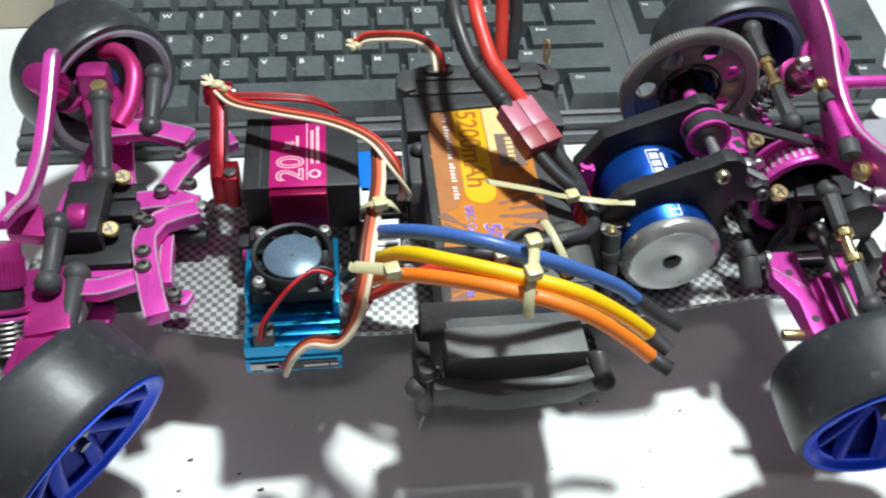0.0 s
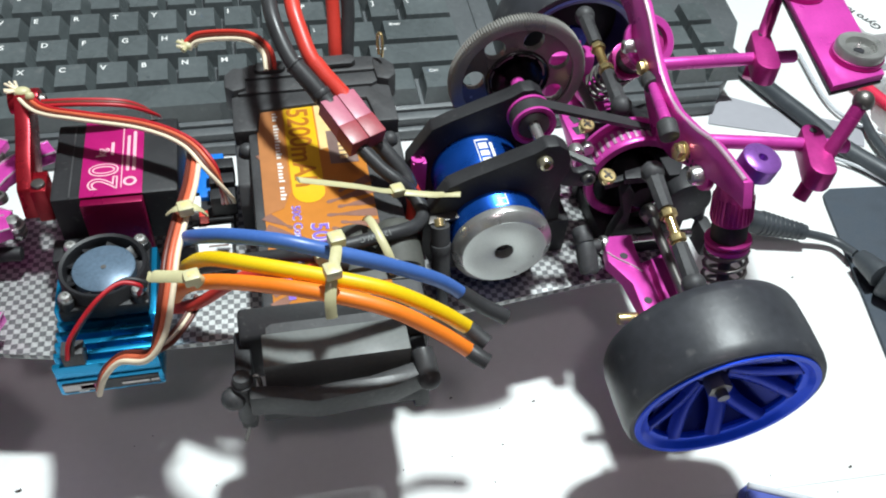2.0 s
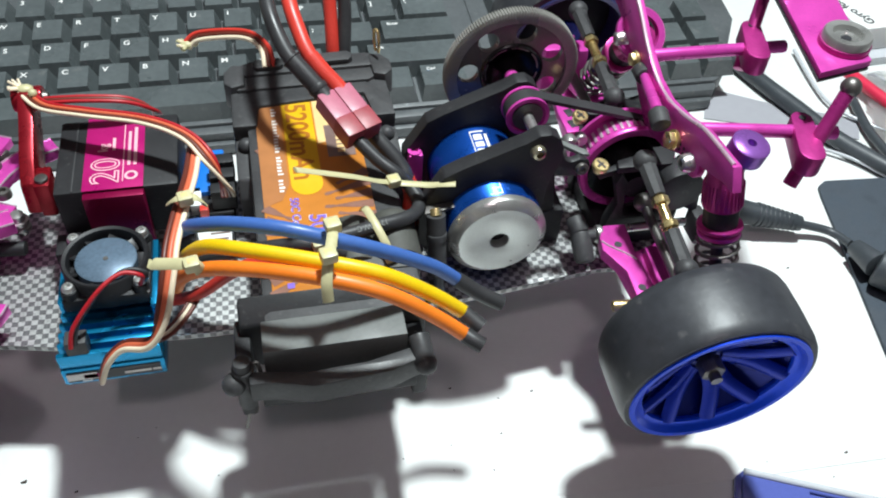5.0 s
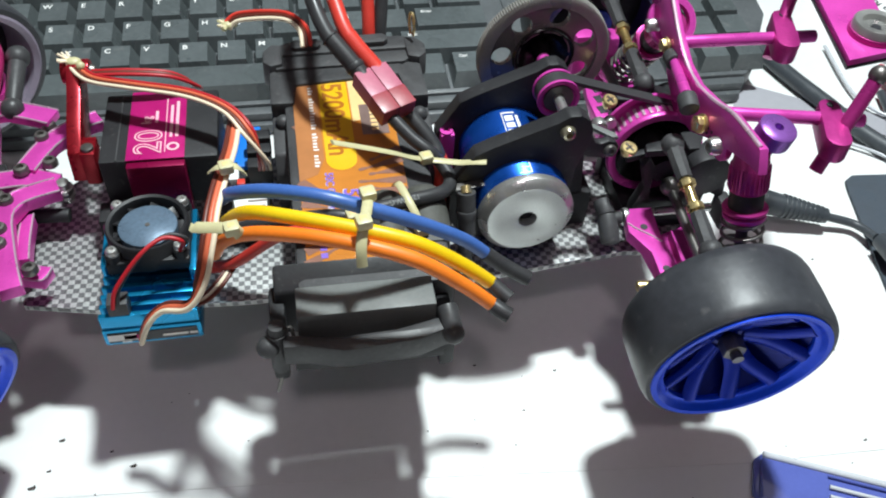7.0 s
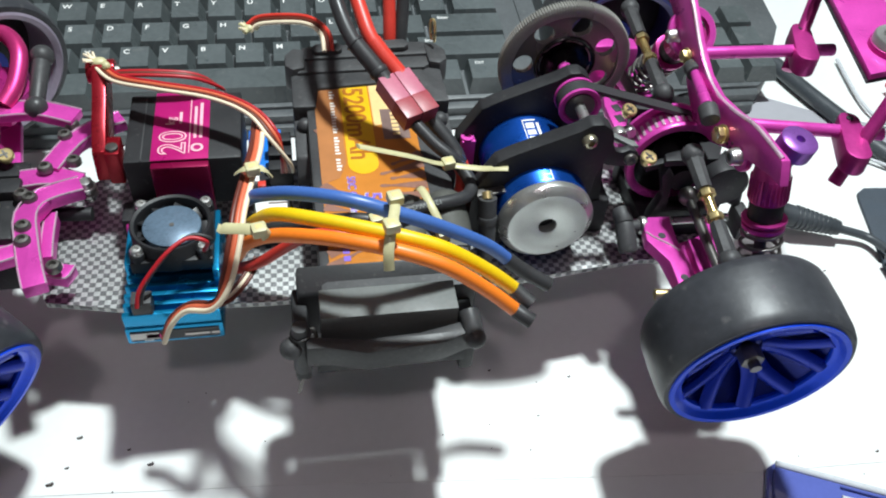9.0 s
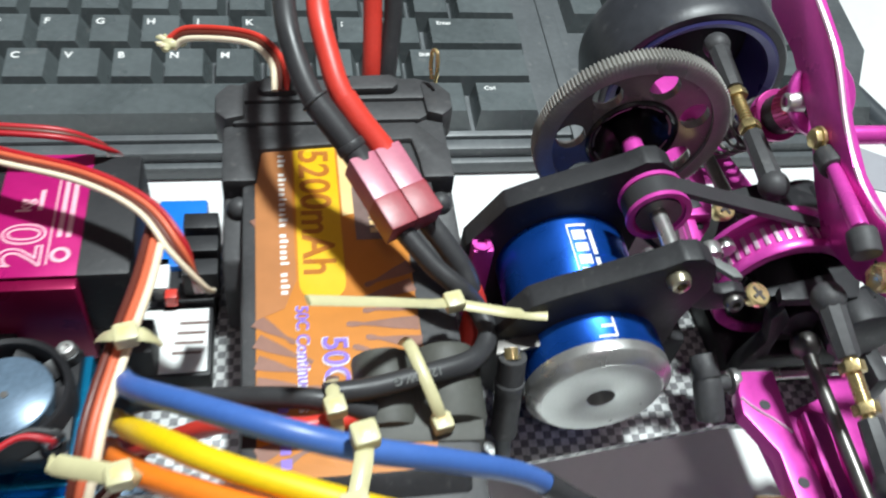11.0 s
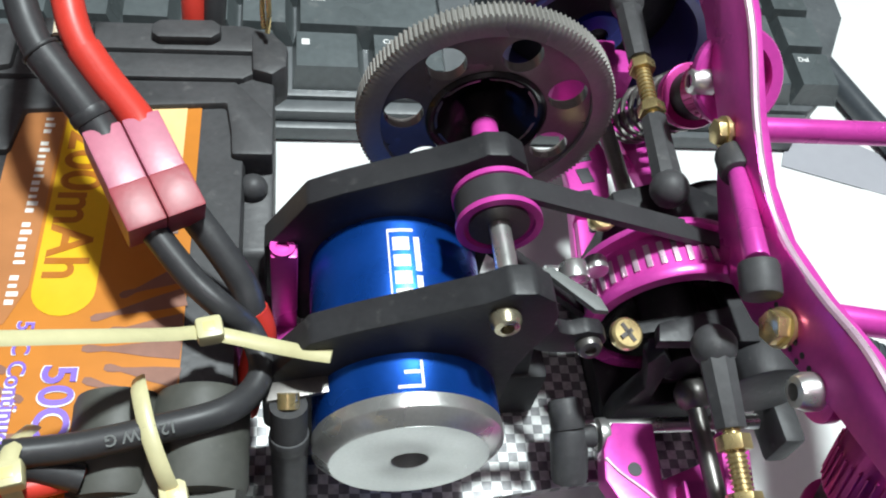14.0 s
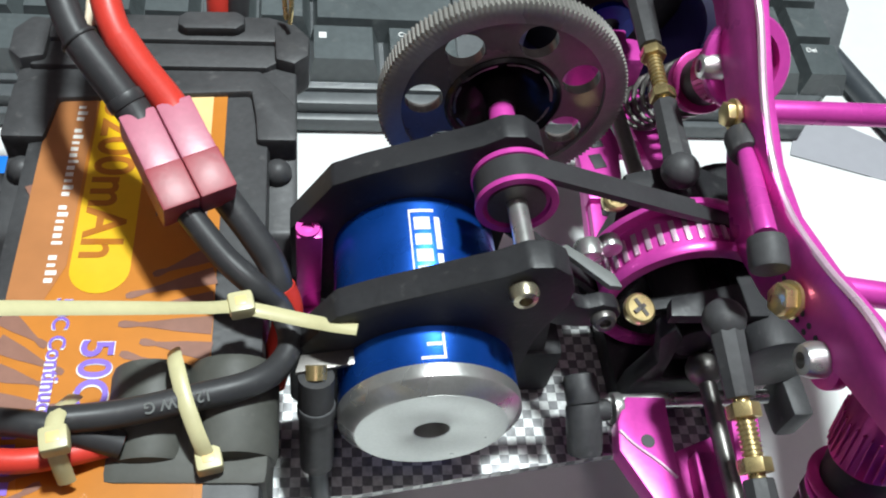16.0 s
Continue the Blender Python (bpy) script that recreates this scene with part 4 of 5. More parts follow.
cross_screw((-137, 11, 71.5), 3.0, car)
part("front_shock_tower", Shape().prism([(82, 94), (79, 99), (73, 100.5), (54, 93), (34, 87.5), (14, 88), (2, 93), (-8, 97), (-8, 93), (3, 88), (14, 80), (34, 80), (56, 86), (74, 92)], "yz", -163, -159.5, 0.5), PINK, car, "pink anodised front shock tower")
part("tower_edge", Shape().tube([(-159.4, 76, 99.6), (-159.4, 72, 100.0), (-159.4, 54, 93), (-159.4, 34, 87.5), (-159.4, 14, 88), (-159.4, 2, 92.8), (-159.4, -7, 96.6)], 0.8, 8, 6), BAREGLINT, car, "bare bright chamfered edge")
shock((-168, 72, 92), (-160, 96, 56), car)
shock([(-163.0, -8.7, 88), (-165.0, -32.4, 58)][0], [(-163.0, -8.7, 88), (-165.0, -32.4, 58)][1], car)
part("knuckle_plate", Shape().prism([p[:2] for p in [(-164.2, -4.2, 70), (-149.3, -2.8, 70), (-143.3, -29.6, 70), (-157.2, -32.0, 70)]], "xy", 63, 70, 1.2), DPINK, car, "pink near steering knuckle plate")
screw(([(-164.2, -4.2, 70), (-149.3, -2.8, 70), (-143.3, -29.6, 70), (-157.2, -32.0, 70)][1][0] - 4, [(-164.2, -4.2, 70), (-149.3, -2.8, 70), (-143.3, -29.6, 70), (-157.2, -32.0, 70)][1][1] - 8, 70), (0, 0, 1), 2.7, DARKSTEEL, car, "button_screw", 2.0)
part("tower_foot", Shape().prism([p[:2] for p in [(-172.9, 25.8, 80), (-158.6, 16.6, 80), (-154.6, 1.9, 80), (-167.4, 4.0, 80)]], "xy", 74, 79, 1.2), DPINK, car, "dark pink foot of the front shock tower")
bar([(-152, -10), (-138, -12), (-124, -7)], 6.5, 64, 4.5)
for y0, y1 in ((2, -46), (28, 78)):
    part("front_wishbone", Shape().prism([(-166, y0), (-156, y0), (-150, y1), (-158, y1)], "xy", 52, 56, 0.7).prism([(-142, y0), (-134, y0), (-142, y1), (-150, y1)], "xy", 52, 56, 0.7).box((-150, (y0 + y1) / 2, 54), (20, 6, 3.5), 0.6), PINK, car, "pink front suspension arm")
part("knuckle", Shape().box((-152, 86, 70), (12, 10, 30), 2.5).prism([(-152, 62), (-139, 60), (-133, 74), (-136, 88), (-150, 92), (-158, 80)], "xy", 66, 74, 2.0), DPINK, car, "pink front steering knuckle")
part("knuckle_arm", Shape().tube([(-150, 98, 84), (-142, 94, 86), (-136, 84, 84), (-137, 72, 78), (-141, 64, 74)], 3.3, 14, 6), material("salmon_pink_arm", (0.66, 0.045, 0.22), 0.34, 0.6, 0.1, 300, 0.08), car, "salmon pink cranked knuckle arm")
part("knuckle", Shape().box((-148, -44, 64), (13, 12, 28), 2.5).prism([(-160, -30), (-146, -26), (-140, -34), (-148, -46), (-162, -44)], "xy", 60, 68, 2.0), DPINK, car, "pink front steering knuckle")
for a, b in (((-146, 68, 84), (-142, 34, 74)), ((-128, 84, 82), (-129, 62, 74)), ((-152, 8, 78), (-152, -14, 74)), ((-146, -6, 68), (-146, -36, 66))):
    part("ball_link", Shape().ball(a, 4.6, 16).ball(b, 4.4, 16).rod(a, b, 3.4, 3.0, 14, 0.3), GREYBLACK, car, "black plastic ball link")
part("kingpin_cap", Shape().rod((-146, 70, 86), (-146, 70, 89), 3.0, None, 20, 0.4), BRASS, car)

# ---- steering servo ----
servo = part("servo", Shape().box((-71, 32, 75), (40, 38, 21.5), 1.4), BLACK, car, "black and crimson high-torque servo")
# Front face: crimson with its shadow already mixed into the colour.
part("servo_midcase", Shape().box((-72, 12, 71), (19.5, 4.0, 28), 0.6), SERVORED, servo, "crimson aluminium mid case, coloured darker for its shaded front")
part("servo_label", Shape().box((-72, 32, 85.9), (19.5, 38.2, 0.4), 0.1), SERVOLABEL, servo, "magenta foil label with pale print")
lettering("servo_print", "20", 13.0, at(-70.3, 15.5, 86.2, 0, 0, 90), PALEPINK, servo)
lettering("servo_print", "20", 13.0, at(-70.3, 15.5, 86.28, 0, 0, 90), SERVOLABEL, servo, "", -0.022)
lettering("servo_print", "kg", 4.6, at(-74.4, 32.0, 86.2, 0, 0, 90), PALEPINK, servo)
for x, y0, y1, w in ((-69.0, 16, 46, 0.35), (-67.2, 24, 42, 1.0), (-65.2, 24, 44, 1.1), (-72.4, 32.5, 39, 1.0)):
    part("servo_print", Shape().box((x + 0.1, (y0 + y1) / 2, 86.2), (w, y1 - y0, 0.12), 0), PALEPINK, servo)
part("servo_print", Shape().lathe((-66.2, 18.8, 86.2), (0, 0, 1), [(1.5, -0.06), (2.2, -0.06), (2.2, 0.06), (1.3, 0.06)], 24), PALEPINK, servo)
part("servo_cap_seam", Shape().box((-85, 32, 85.8), (0.5, 37, 0.3), 0.1), GREYBLACK, servo)
part("servo_mount", Shape().box((-91, 10, 57), (7, 10, 18), 1.0).box((-84, 8, 66), (12, 7, 7), 0.8), BLACK, servo)
part("servo_mount", Shape().box((-52, 10, 57), (7, 10, 18), 1.0), BLACK, servo)
part("mount_screw", Shape().rod((-93, 5, 62), (-89, 5, 62), 2.4, None, 16, 0.4), DPINK, servo)
horn = part("servo_horn", Shape().prism([(60, 96), (52, 99), (42, 93), (30, 88), (22, 83), (20, 72), (30, 70), (42, 78), (54, 87)], "yz", -102.5, -97.6, 0.8).rod((-105, 55, 94), (-95, 55, 94), 4.4, None, 26, 0.8).box((-95.6, 25, 77), (5.2, 10, 14), 0.9), REDPLATE, car, "red anodised servo horn and bracket")
part("bracket_bolt", Shape().rod((-95.5, 23, 83.4), (-95.5, 23, 85.2), 2.2, None, 18, 0.4), DARKSTEEL, horn)
screw((-95.4, 55, 94), (1, 0, 0), 2.4, DARKSTEEL, horn)

# ---- speed controller ----
esc = part("speed_controller", Shape().box((-75, -19.5, 57.2), (31, 41, 7.6), 0.8), ESCBLUE, car, "sky blue finned speed controller with a fan")
for k in range(5):
    part("cooling_fin", Shape().box((-75, -38.5 + k * 4.0, 63.5), (30.5, 1.8, 7.0), 0.5), ESCBLUE, esc)
part("side_wall", Shape().box((-60.5, -14, 66), (2.2, 28, 15), 0.5), ESCBLUE, esc)
part("side_wall", Shape().box((-89.5, -10, 64), (2.2, 20, 12), 0.5), ESCBLUE, esc)
part("front_sticker", Shape().box((-75, -40.1, 57.2), (28, 0.4, 4.6), 0), INKSHADE, esc)
for x0, x1, z0, z1, mt in ((-89, -80, 56, 59, WHITEINK), (-84, -79, 56.4, 58.4, SERVOLABEL), (-72, -64, 56.4, 57.4, WHITEINK), (-63.5, -61, 56.4, 57.4, WHITEINK), (-85, -82, 55.0, 55.6, WHITEINK)):
    part("sticker_print", Shape().box(((x0 + x1) / 2, -40.45, (z0 + z1) / 2), (x1 - x0, 0.14, z1 - z0), 0), mt, esc)
part("foam_pad", Shape().box((-75, -17, 51), (25, 30, 5.2), 0.4), BLACK, esc)
FX, FY, FZ = -74.0, -13.0, 80.0
fan = part("cooling_fan", Shape().lathe((FX, FY, FZ), (0, 0, 1), [(11.5, -8), (13.3, -8), (13.3, 1.4), (12.8, 2.0), (11.8, 1.6), (11.5, 0)], 56).box((FX, FY, FZ - 5.8), (26, 26, 5), 0.8), FANBLACK, esc, "black round cooling fan")
part("fan_hub", Shape().lathe((FX, FY, FZ), (0, 0, 1), [(0.1, 0.4), (8.9, 0.4), (9.4, 0), (9.4, -4), (0.1, -4)], 40), FANHUB, fan, "bluish grey hub sticker")
part("hub_dot", Shape().rod((FX, FY, FZ + 0.3), (FX, FY, FZ + 0.6), 0.8, None, 14), DARKSTEEL, fan)
for k in range(9):
    a = 2 * math.pi * k / 9
    part("fan_blade", Shape().box((FX + 10.4 * math.cos(a), FY + 10.4 * math.sin(a), FZ - 1.6), (2.0, 4.2, 0.7), 0.1, (32, 0, math.degrees(a))), FANBLACK, fan)
for a in (45, 135, 225, 315):
    x, y = FX + 14.8 * math.cos(radians(a)), FY + 14.8 * math.sin(radians(a))
    part("fan_lug", Shape().rod((x, y, FZ - 7), (x, y, FZ - 0.5), 2.5, None, 18, 0.4), FANBLACK, fan)
    screw((x, y, FZ - 0.2), (0, 0, 1), 2.0, STEEL, fan, "fan_screw", 1.4)
part("fan_plug", Shape().box((-83.5, -36.5, 69), (6.4, 5.4, 7), 0.6), GREYBLACK, esc)


def strand(name, pts, r, mat, label, category="wire", group="", caps=()):
    ob = root(name, pts[0], label, category, group)
    part("insulation", Shape().tube(pts, r, 14, 8), mat, ob)
    for cpts, cr, cm, cl in caps:
        part("heat_shrink", Shape().tube(cpts, cr, 14, 6), cm, ob, cl)
    return ob


strand("motor_wire", [(-48.3, -20.1, 96), (-44.0, -28.9, 106), (-33.6, -37.5, 114), (-19.5, -45.4, 118), (-6.4, -48.5, 115), (9.0, -47.4, 106), (23.7, -45.5, 95), (31.4, -44.8, 87)], 2.15, WIREBLUE, "thick blue silicone motor wire, its end in black shrink sleeve", "wire", "motor wires", [([(31.4, -44.8, 87), (37.8, -46.6, 82), (45.6, -49.5, 78)], 2.5, SOFT, "black shrink sleeve")])
strand("motor_wire", [(-51.2, -22.4, 84.0), (-45.8, -32.2, 98.3), (-38.9, -40.8, 109.3), (-26.1, -50.2, 115.0), (-7.5, -58.3, 116.0), (6.9, -61.6, 112.2), (19.9, -63.1, 103.2), (28.8, -63.7, 94.7)], 2.15, WIREYELLOW, "thick yellow silicone motor wire, its end in black shrink sleeve", "wire", "motor wires", [([(28.8, -63.7, 94.7), (31.1, -66.1, 93.5), (33.3, -68.3, 92.5)], 2.4, SOFT, "black shrink sleeve")])
strand("motor_wire", [(-53.1, -24.6, 76.0), (-48.2, -35.6, 92.9), (-39.3, -46.4, 106.3), (-25.1, -55.3, 113.0), (-8.8, -62.7, 114.9), (6.1, -66.9, 111.1), (18.9, -69.0, 101.6), (27.8, -70.7, 93.4)], 2.15, WIREORANGE, "thick orange silicone motor wire, its end in black shrink sleeve", "wire", "motor wires", [([(27.8, -70.7, 93.4), (29.7, -72.5, 92.9), (32.1, -74.2, 92.0)], 2.4, SOFT, "black shrink sleeve")])
strand("esc_wire", [(-58, -12, 66), (-48, -14, 76), (-30, -18, 82), (-12, -22, 86), (0, -24, 82)], 2.3, SOFT, "black silicone wire behind the motor wires")
strand("esc_wire", [(-58, -14, 58), (-48, -18, 64), (-30, -24, 82), (-14, -27, 84), (2, -22, 80)], 2.0, WIRERED, "red silicone wire under the motor wires")
for dy, cm in ((-0.5, WIREPINKRED), (0.7, SOFT)):
    strand("fan_lead", [(x + dy, y + dy, z) for x, y, z in [(-62.8, -24.6, 80), (-61.2, -26.8, 86), (-66.8, -26.8, 88), (-73.7, -31.3, 86), (-81.9, -37.1, 78), (-83.9, -39.9, 72)]], 0.7, cm, "thin fan lead curling to its plug", "wire", "fan leads")


def ribbon(pts, strands, width, label, side=(0, 0, 1)):
    """A flat servo lead of strands lying side by side."""
    ob = root("servo_lead", pts[0], label, "servo lead")
    P = [Vector(p) for p in pts]
    n = len(strands)
    for k, mat in enumerate(strands):
        off = (k - (n - 1) / 2) * width
        q = []
        for i, p in enumerate(P):
            d = (P[min(i + 1, len(P) - 1)] - P[max(i - 1, 0)]).normalized()
            s = d.cross(Vector(side))
            s = s.normalized() if s.length > 0.2 else Vector((1, 0, 0))
            q.append(tuple(p + s * off))
        part("strand", Shape().tube(q, width * 0.55, 10, 8), mat, ob)
    return ob


ribbon([(-100.4, 54.5, 98), (-93.3, 44.9, 98), (-78.9, 36.7, 100), (-59.5, 28.6, 101), (-46.4, 20.0, 100), (-39.4, 11.2, 96), (-35.8, 9.3, 86), (-35.7, 14.7, 76)], (WIREPINKRED, WIRESALMON, WIREBROWN, WIREWHITE), 1.25, "brown, orange and cream servo lead looping over the servo")
ribbon([(-94.3, 50.5, 96), (-80.4, 48.4, 97), (-67.0, 48.5, 95), (-59.2, 51.2, 88), (-59.1, 56.7, 80)], (WIREPINKRED, WIREBROWN, WIREPINKRED), 1.3, "second thin servo lead behind the servo")
ribbon([(-44.3, 21.3, 94), (-45.0, -0.2, 100), (-47.2, -18.1, 104), (-49.8, -32.7, 104), (-51.6, -42.5, 100), (-55.0, -48.6, 90), (-59.5, -50.1, 82), (-68.1, -45.2, 76), (-74.0, -45.2, 70), (-77.5, -45.7, 62)], (WIREWHITE, WIRESALMON, WIREBROWN), 1.6, "brown, salmon and cream servo lead tied down over the speed controller")
ribbon([(-47.6, -13.7, 62), (-53.5, -22.9, 60), (-58.7, -31.4, 62), (-65.0, -37.4, 66)], (WIREBROWN, WIREWHITE, WIREBROWN), 1.3, "thin twisted leads beside the speed controller")
fr = root("frayed_lead_end", (-101, 55, 98), "frayed cream glue blob on a cut lead end", "lead end")
part("glue_blob", Shape().ball((-100, 54.5, 98.5), 2.2, 14, (1.3, 1.0, 0.7)).ball((-103, 56.5, 98.5), 1.3, 10).ball((-97, 51, 99), 1.6, 10), TIE, fr)
for k in range(6):
    a = radians(110 + 24 * k)
    part("whisker", Shape().tube([(-101, 55, 98.5), (-101 + 4.5 * math.cos(a), 55 + 4.5 * math.sin(a), 99.5 + (k % 3) * 0.6)], 0.45, 6, 3), WIREWHITE, fr)

# ---- receiver ----
rx = root("receiver", (-45, 34, 48.5), "receiver with a bright blue case and crowded plugs", "receiver")
part("case", Shape().box((-44.5, 48, 54), (13, 24, 11), 0.8), RXBLUE, rx)
part("port_block", Shape().box((-42, 32, 53), (13, 12, 9), 0.8), BLACK, rx)
part("white_edge", Shape().box((-49, 34, 57), (4, 10, 5), 0.4), PAPERWHITE, rx)
for k in range(3):
    part("plug", Shape().box((-38.5, 30 + 7 * k, 62 + k), (9, 5.4, 9), 0.6), BLACK, rx)
part("red_plug", Shape().box((-46, 26, 59), (3, 3, 4), 0.4), WIRERED, rx)
gy = root("gyro_module", (-45, 15, 48.5), "small flat module with a white sticker", "gyro")
part("body", Shape().box((-45, 15, 52), (18, 21, 7), 0.8), BLACK, gy)
part("sticker", Shape().box((-45, 15, 55.7), (16, 19, 0.5), 0), PAPERWHITE, gy)
for k in range(4):
    part("sticker_bar", Shape().box((-42 + 0.5 * k, 11 + 3 * k, 56.05), (7, 0.8, 0.12), 0), GREYINK, gy)
part("sticker_bar", Shape().box((-51, 7.5, 56.05), (2.4, 2.0, 0.12), 0), SERVOLABEL, gy)

# ---- battery ----
bat = root("battery_pack", (-1, 8, 54), "black hard-case battery with an orange and yellow printed label", "battery")
part("case", Shape().box((-2.5, 16, 66.5), (50, 126, 25), 2.2), GREYBLACK, bat)
lab = part("label", Shape().box((-5.5, 17, 79.15), (37, 108, 0.3), 0), ORANGEINK, bat, "orange printed label")
LZ = 79.36
part("label_band", Shape().prism([(-24, 66), (-14.2, 66), (-14.8, 40), (-14.6, 14), (-17.5, 6), (-24, 3)], "xy", LZ, LZ + 0.05, 0), TANINK, lab)
pill = [(-14, 68), (-3, 68)] + [(-8.5 + 5.5 * math.cos(radians(-k * 15)), 13 + 5.5 * math.sin(radians(-k * 15))) for k in range(13)]
part("label_band", Shape().prism(pill, "xy", LZ, LZ + 0.06, 0), YELLOWINK, lab)
part("label_band", Shape().prism([(-2.4, 68), (10, 68), (10, 32), (4, 36), (-2.4, 34)], "xy", LZ, LZ + 0.05, 0), CREAMINK, lab)
part("label_panel", Shape().prism([(0.5, 44), (10.5, 44), (10.5, 26), (0.5, 26)], "xy", LZ + 0.06, LZ + 0.1, 0), GREYINK, lab)
FLAMEINK = material("purplish_brown_print", (0.25, 0.12, 0.085), 0.4, 0, 0.12, 200, 0)


def flame(x0, y0, ang, ln, w):
    """A tapering printed ray with a small rounded bulb near its tip."""
    a = radians(ang)
    ux, uy = math.cos(a), math.sin(a)
    side = ((0, 1.0), (0.35, 0.72), (0.62, 0.36), (0.76, 0.22), (0.84, 0.34), (0.92, 0.40), (0.98, 0.24))
    pts = [(x0 + ux * ln * f - uy * w * h, y0 + uy * ln * f + ux * w * h) for f, h in side]
    pts += [(x0 + ux * ln * f + uy * w * h, y0 + uy * ln * f - ux * w * h) for f, h in side[::-1]]
    part("flame_print", Shape().prism(pts, "xy", LZ + 0.01, LZ + 0.04, 0), FLAMEINK, lab)


for k in range(8):
    flame(12.9, 17 - 5.6 * k, 205 - 9 * k, 13 + 4 * (k % 2), 2.0)
    flame(-23.9, 3 - 5.6 * k, -38 + 10 * k, 11 + 3 * (k % 2), 1.9)
for x0, y0, ang in ((-23.9, 34, -66), (-23.9, 52, -62)):
    flame(x0, y0, ang, 12, 1.6)
lettering("capacity_print", "5200mAh", 11.0, at(-12.6, 58.5, LZ + 0.13, 0, 0, -90), BROWNINK, lab)
lettering("rating_print", "50C", 8.3, at(-9.5, -2.2, LZ + 0.1, 0, 0, -90), WHITEINK, lab)
lettering("rating_print", "50C", 7.8, at(-9.3, -2.4, LZ + 0.16, 0, 0, -90), PURPLEINK, lab)
lettering("small_print", "50C Continuous", 4.15, at(-15.1, 6.6, LZ + 0.1, 0, 0, -90), WHITEINK, lab)
lettering("small_print", "50C Continuous", 4.0, at(-15.0, 6.5, LZ + 0.16, 0, 0, -90), PURPLEINK, lab)
for k in range(27):
    if k not in (3, 15, 22):
        part("print_bar", Shape().box((-17.4 + (0.25 if k % 4 == 1 else 0), 56 - k * 1.75, LZ + 0.08), (1.5 + 0.5 * (k % 4 == 1), 1.05 - 0.3 * (k % 3 == 0), 0.05), 0), WHITEINK, lab)
for k in range(6):
    part("print_bar", Shape().box((5.5, 41 - k * 2.4, LZ + 0.14), (2.6, 1.6, 0.05), 0), CREAMINK, lab)
for k in range(5):
    part("print_bar", Shape().box((-18.5 + k * 0.1, -20 - k * 3.2, LZ + 0.08), (2.2, 2.2, 0.05), 0), PURPLEINK, lab)

# clamp at the far end of the battery
hold = root("battery_clamp", (-1, 64, 48.5), "black plastic clamp over the far end of the battery", "battery clamp")
part("beam", Shape().prism([(-22.3, 57.6), (18.2, 61), (19.4, 53), (19.8, 46), (28.4, 46), (28.4, 57), (20.2, 68), (-24, 67), (-32.4, 62), (-32.4, 46), (-23.6, 46)], "xy", 72, 80.8, 1.0), GREYBLACK, hold)
part("beam_ridge", Shape().prism([(-29.5, 67), (21.5, 68), (27, 72), (27, 76), (-30.5, 75), (-32.5, 71)], "xy", 68, 81.6, 0.8), GREYBLACK, hold)
part("beam_lip", Shape().prism([(-30.5, 75), (27, 76), (29, 79), (27, 83), (22, 85), (-24, 84), (-31, 80.5)], "xy", 64, 82.6, 1.0), GREYBLACK, hold)
for hk in ([(23.5, 69.5), (28, 68), (31.3, 71), (31.5, 77.5), (27.5, 83), (23, 82)], [(-26.5, 68.5), (-31.5, 67), (-34.5, 70), (-34.5, 77), (-31, 82), (-26.5, 81)]):
    part("corner_hook", Shape().prism(hk, "xy", 72, 83.2, 1.2), GREYBLACK, hold)
part("clip_tab", Shape().prism([(1.3, 78.4), (3, 77), (14.5, 77.4), (16.4, 79.2), (16.4, 82), (14.5, 83.6), (3, 83), (1.3, 81.4)], "xy", 82, 85, 0.8), GREYBLACK, hold)
part("clip_tab", Shape().prism([(-23, 78), (-21.4, 76.6), (-12.4, 77), (-11, 78.4), (-11, 81.2), (-12.4, 82.8), (-21.4, 82.4), (-23, 81)], "xy", 82, 84.6, 0.8), GREYBLACK, hold)
for x in (-28.2, 24.2):
    part("side_leg", Shape().prism([(22, 49), (22, 66), (26, 73), (46, 74.5), (53, 77), (58, 80), (70, 80), (74, 74), (74, 49)], "yz", x - 4.2, x + 4.2, 1.2), GREYBLACK, hold)
    for y in (52.0, 41.5):
        part("stud", Shape().ball((x, y, 75.0 if y < 50 else 77.0), 3.2, 18), GREYBLACK, hold)
cl = root("body_clip", (27.5, 74, 88), "small brass wire body clip", "body clip")
part("wire_loop", Shape().tube([(26.0, 80, 86), (25.7, 82, 90), (26.0, 83, 93.5), (27.0, 81.5, 94), (27.2, 79.5, 90), (26.8, 78.5, 86)], 0.6, 8, 6), BRASS, cl)
# clamp at the near end
nh = root("battery_end_stop", (-8, -55, 48.5), "grey-black plastic end stop and strap at the near battery end", "battery clamp")
part("stop_block", Shape().box((-7.3, -54.4, 75.5), (42, 11.5, 16), 0.5), STOPGREY, nh, "flat light grey block")
part("stop_frame", Shape().prism([(-37, 82), (-45, 77), (-46, 58), (-37, 58)], "yz", -35, 19, 1.2).box((-34.5, -50, 64), (5, 24, 18), 1.5).box((18, -52, 62), (5, 18, 20), 1.5), BLACK, nh)
# Hidden block added between stop and strap to keep a light slit off the desk.
part("gap_light_block", Shape().box((-7, -62, 66), (46, 6, 6), 0.5), BLACK, nh)
part("strap_bar", Shape().prism([(-33, -62), (-28, -62.5), (-16, -64.6), (1, -63.9), (10, -62), (17, -60.4), (20, -60.4), (20, -65), (16, -65.5), (8, -68.5), (-15, -70), (-26, -67), (-33, -66.5)], "xy", 69, 78, 0.8), GREYBLACK, nh)
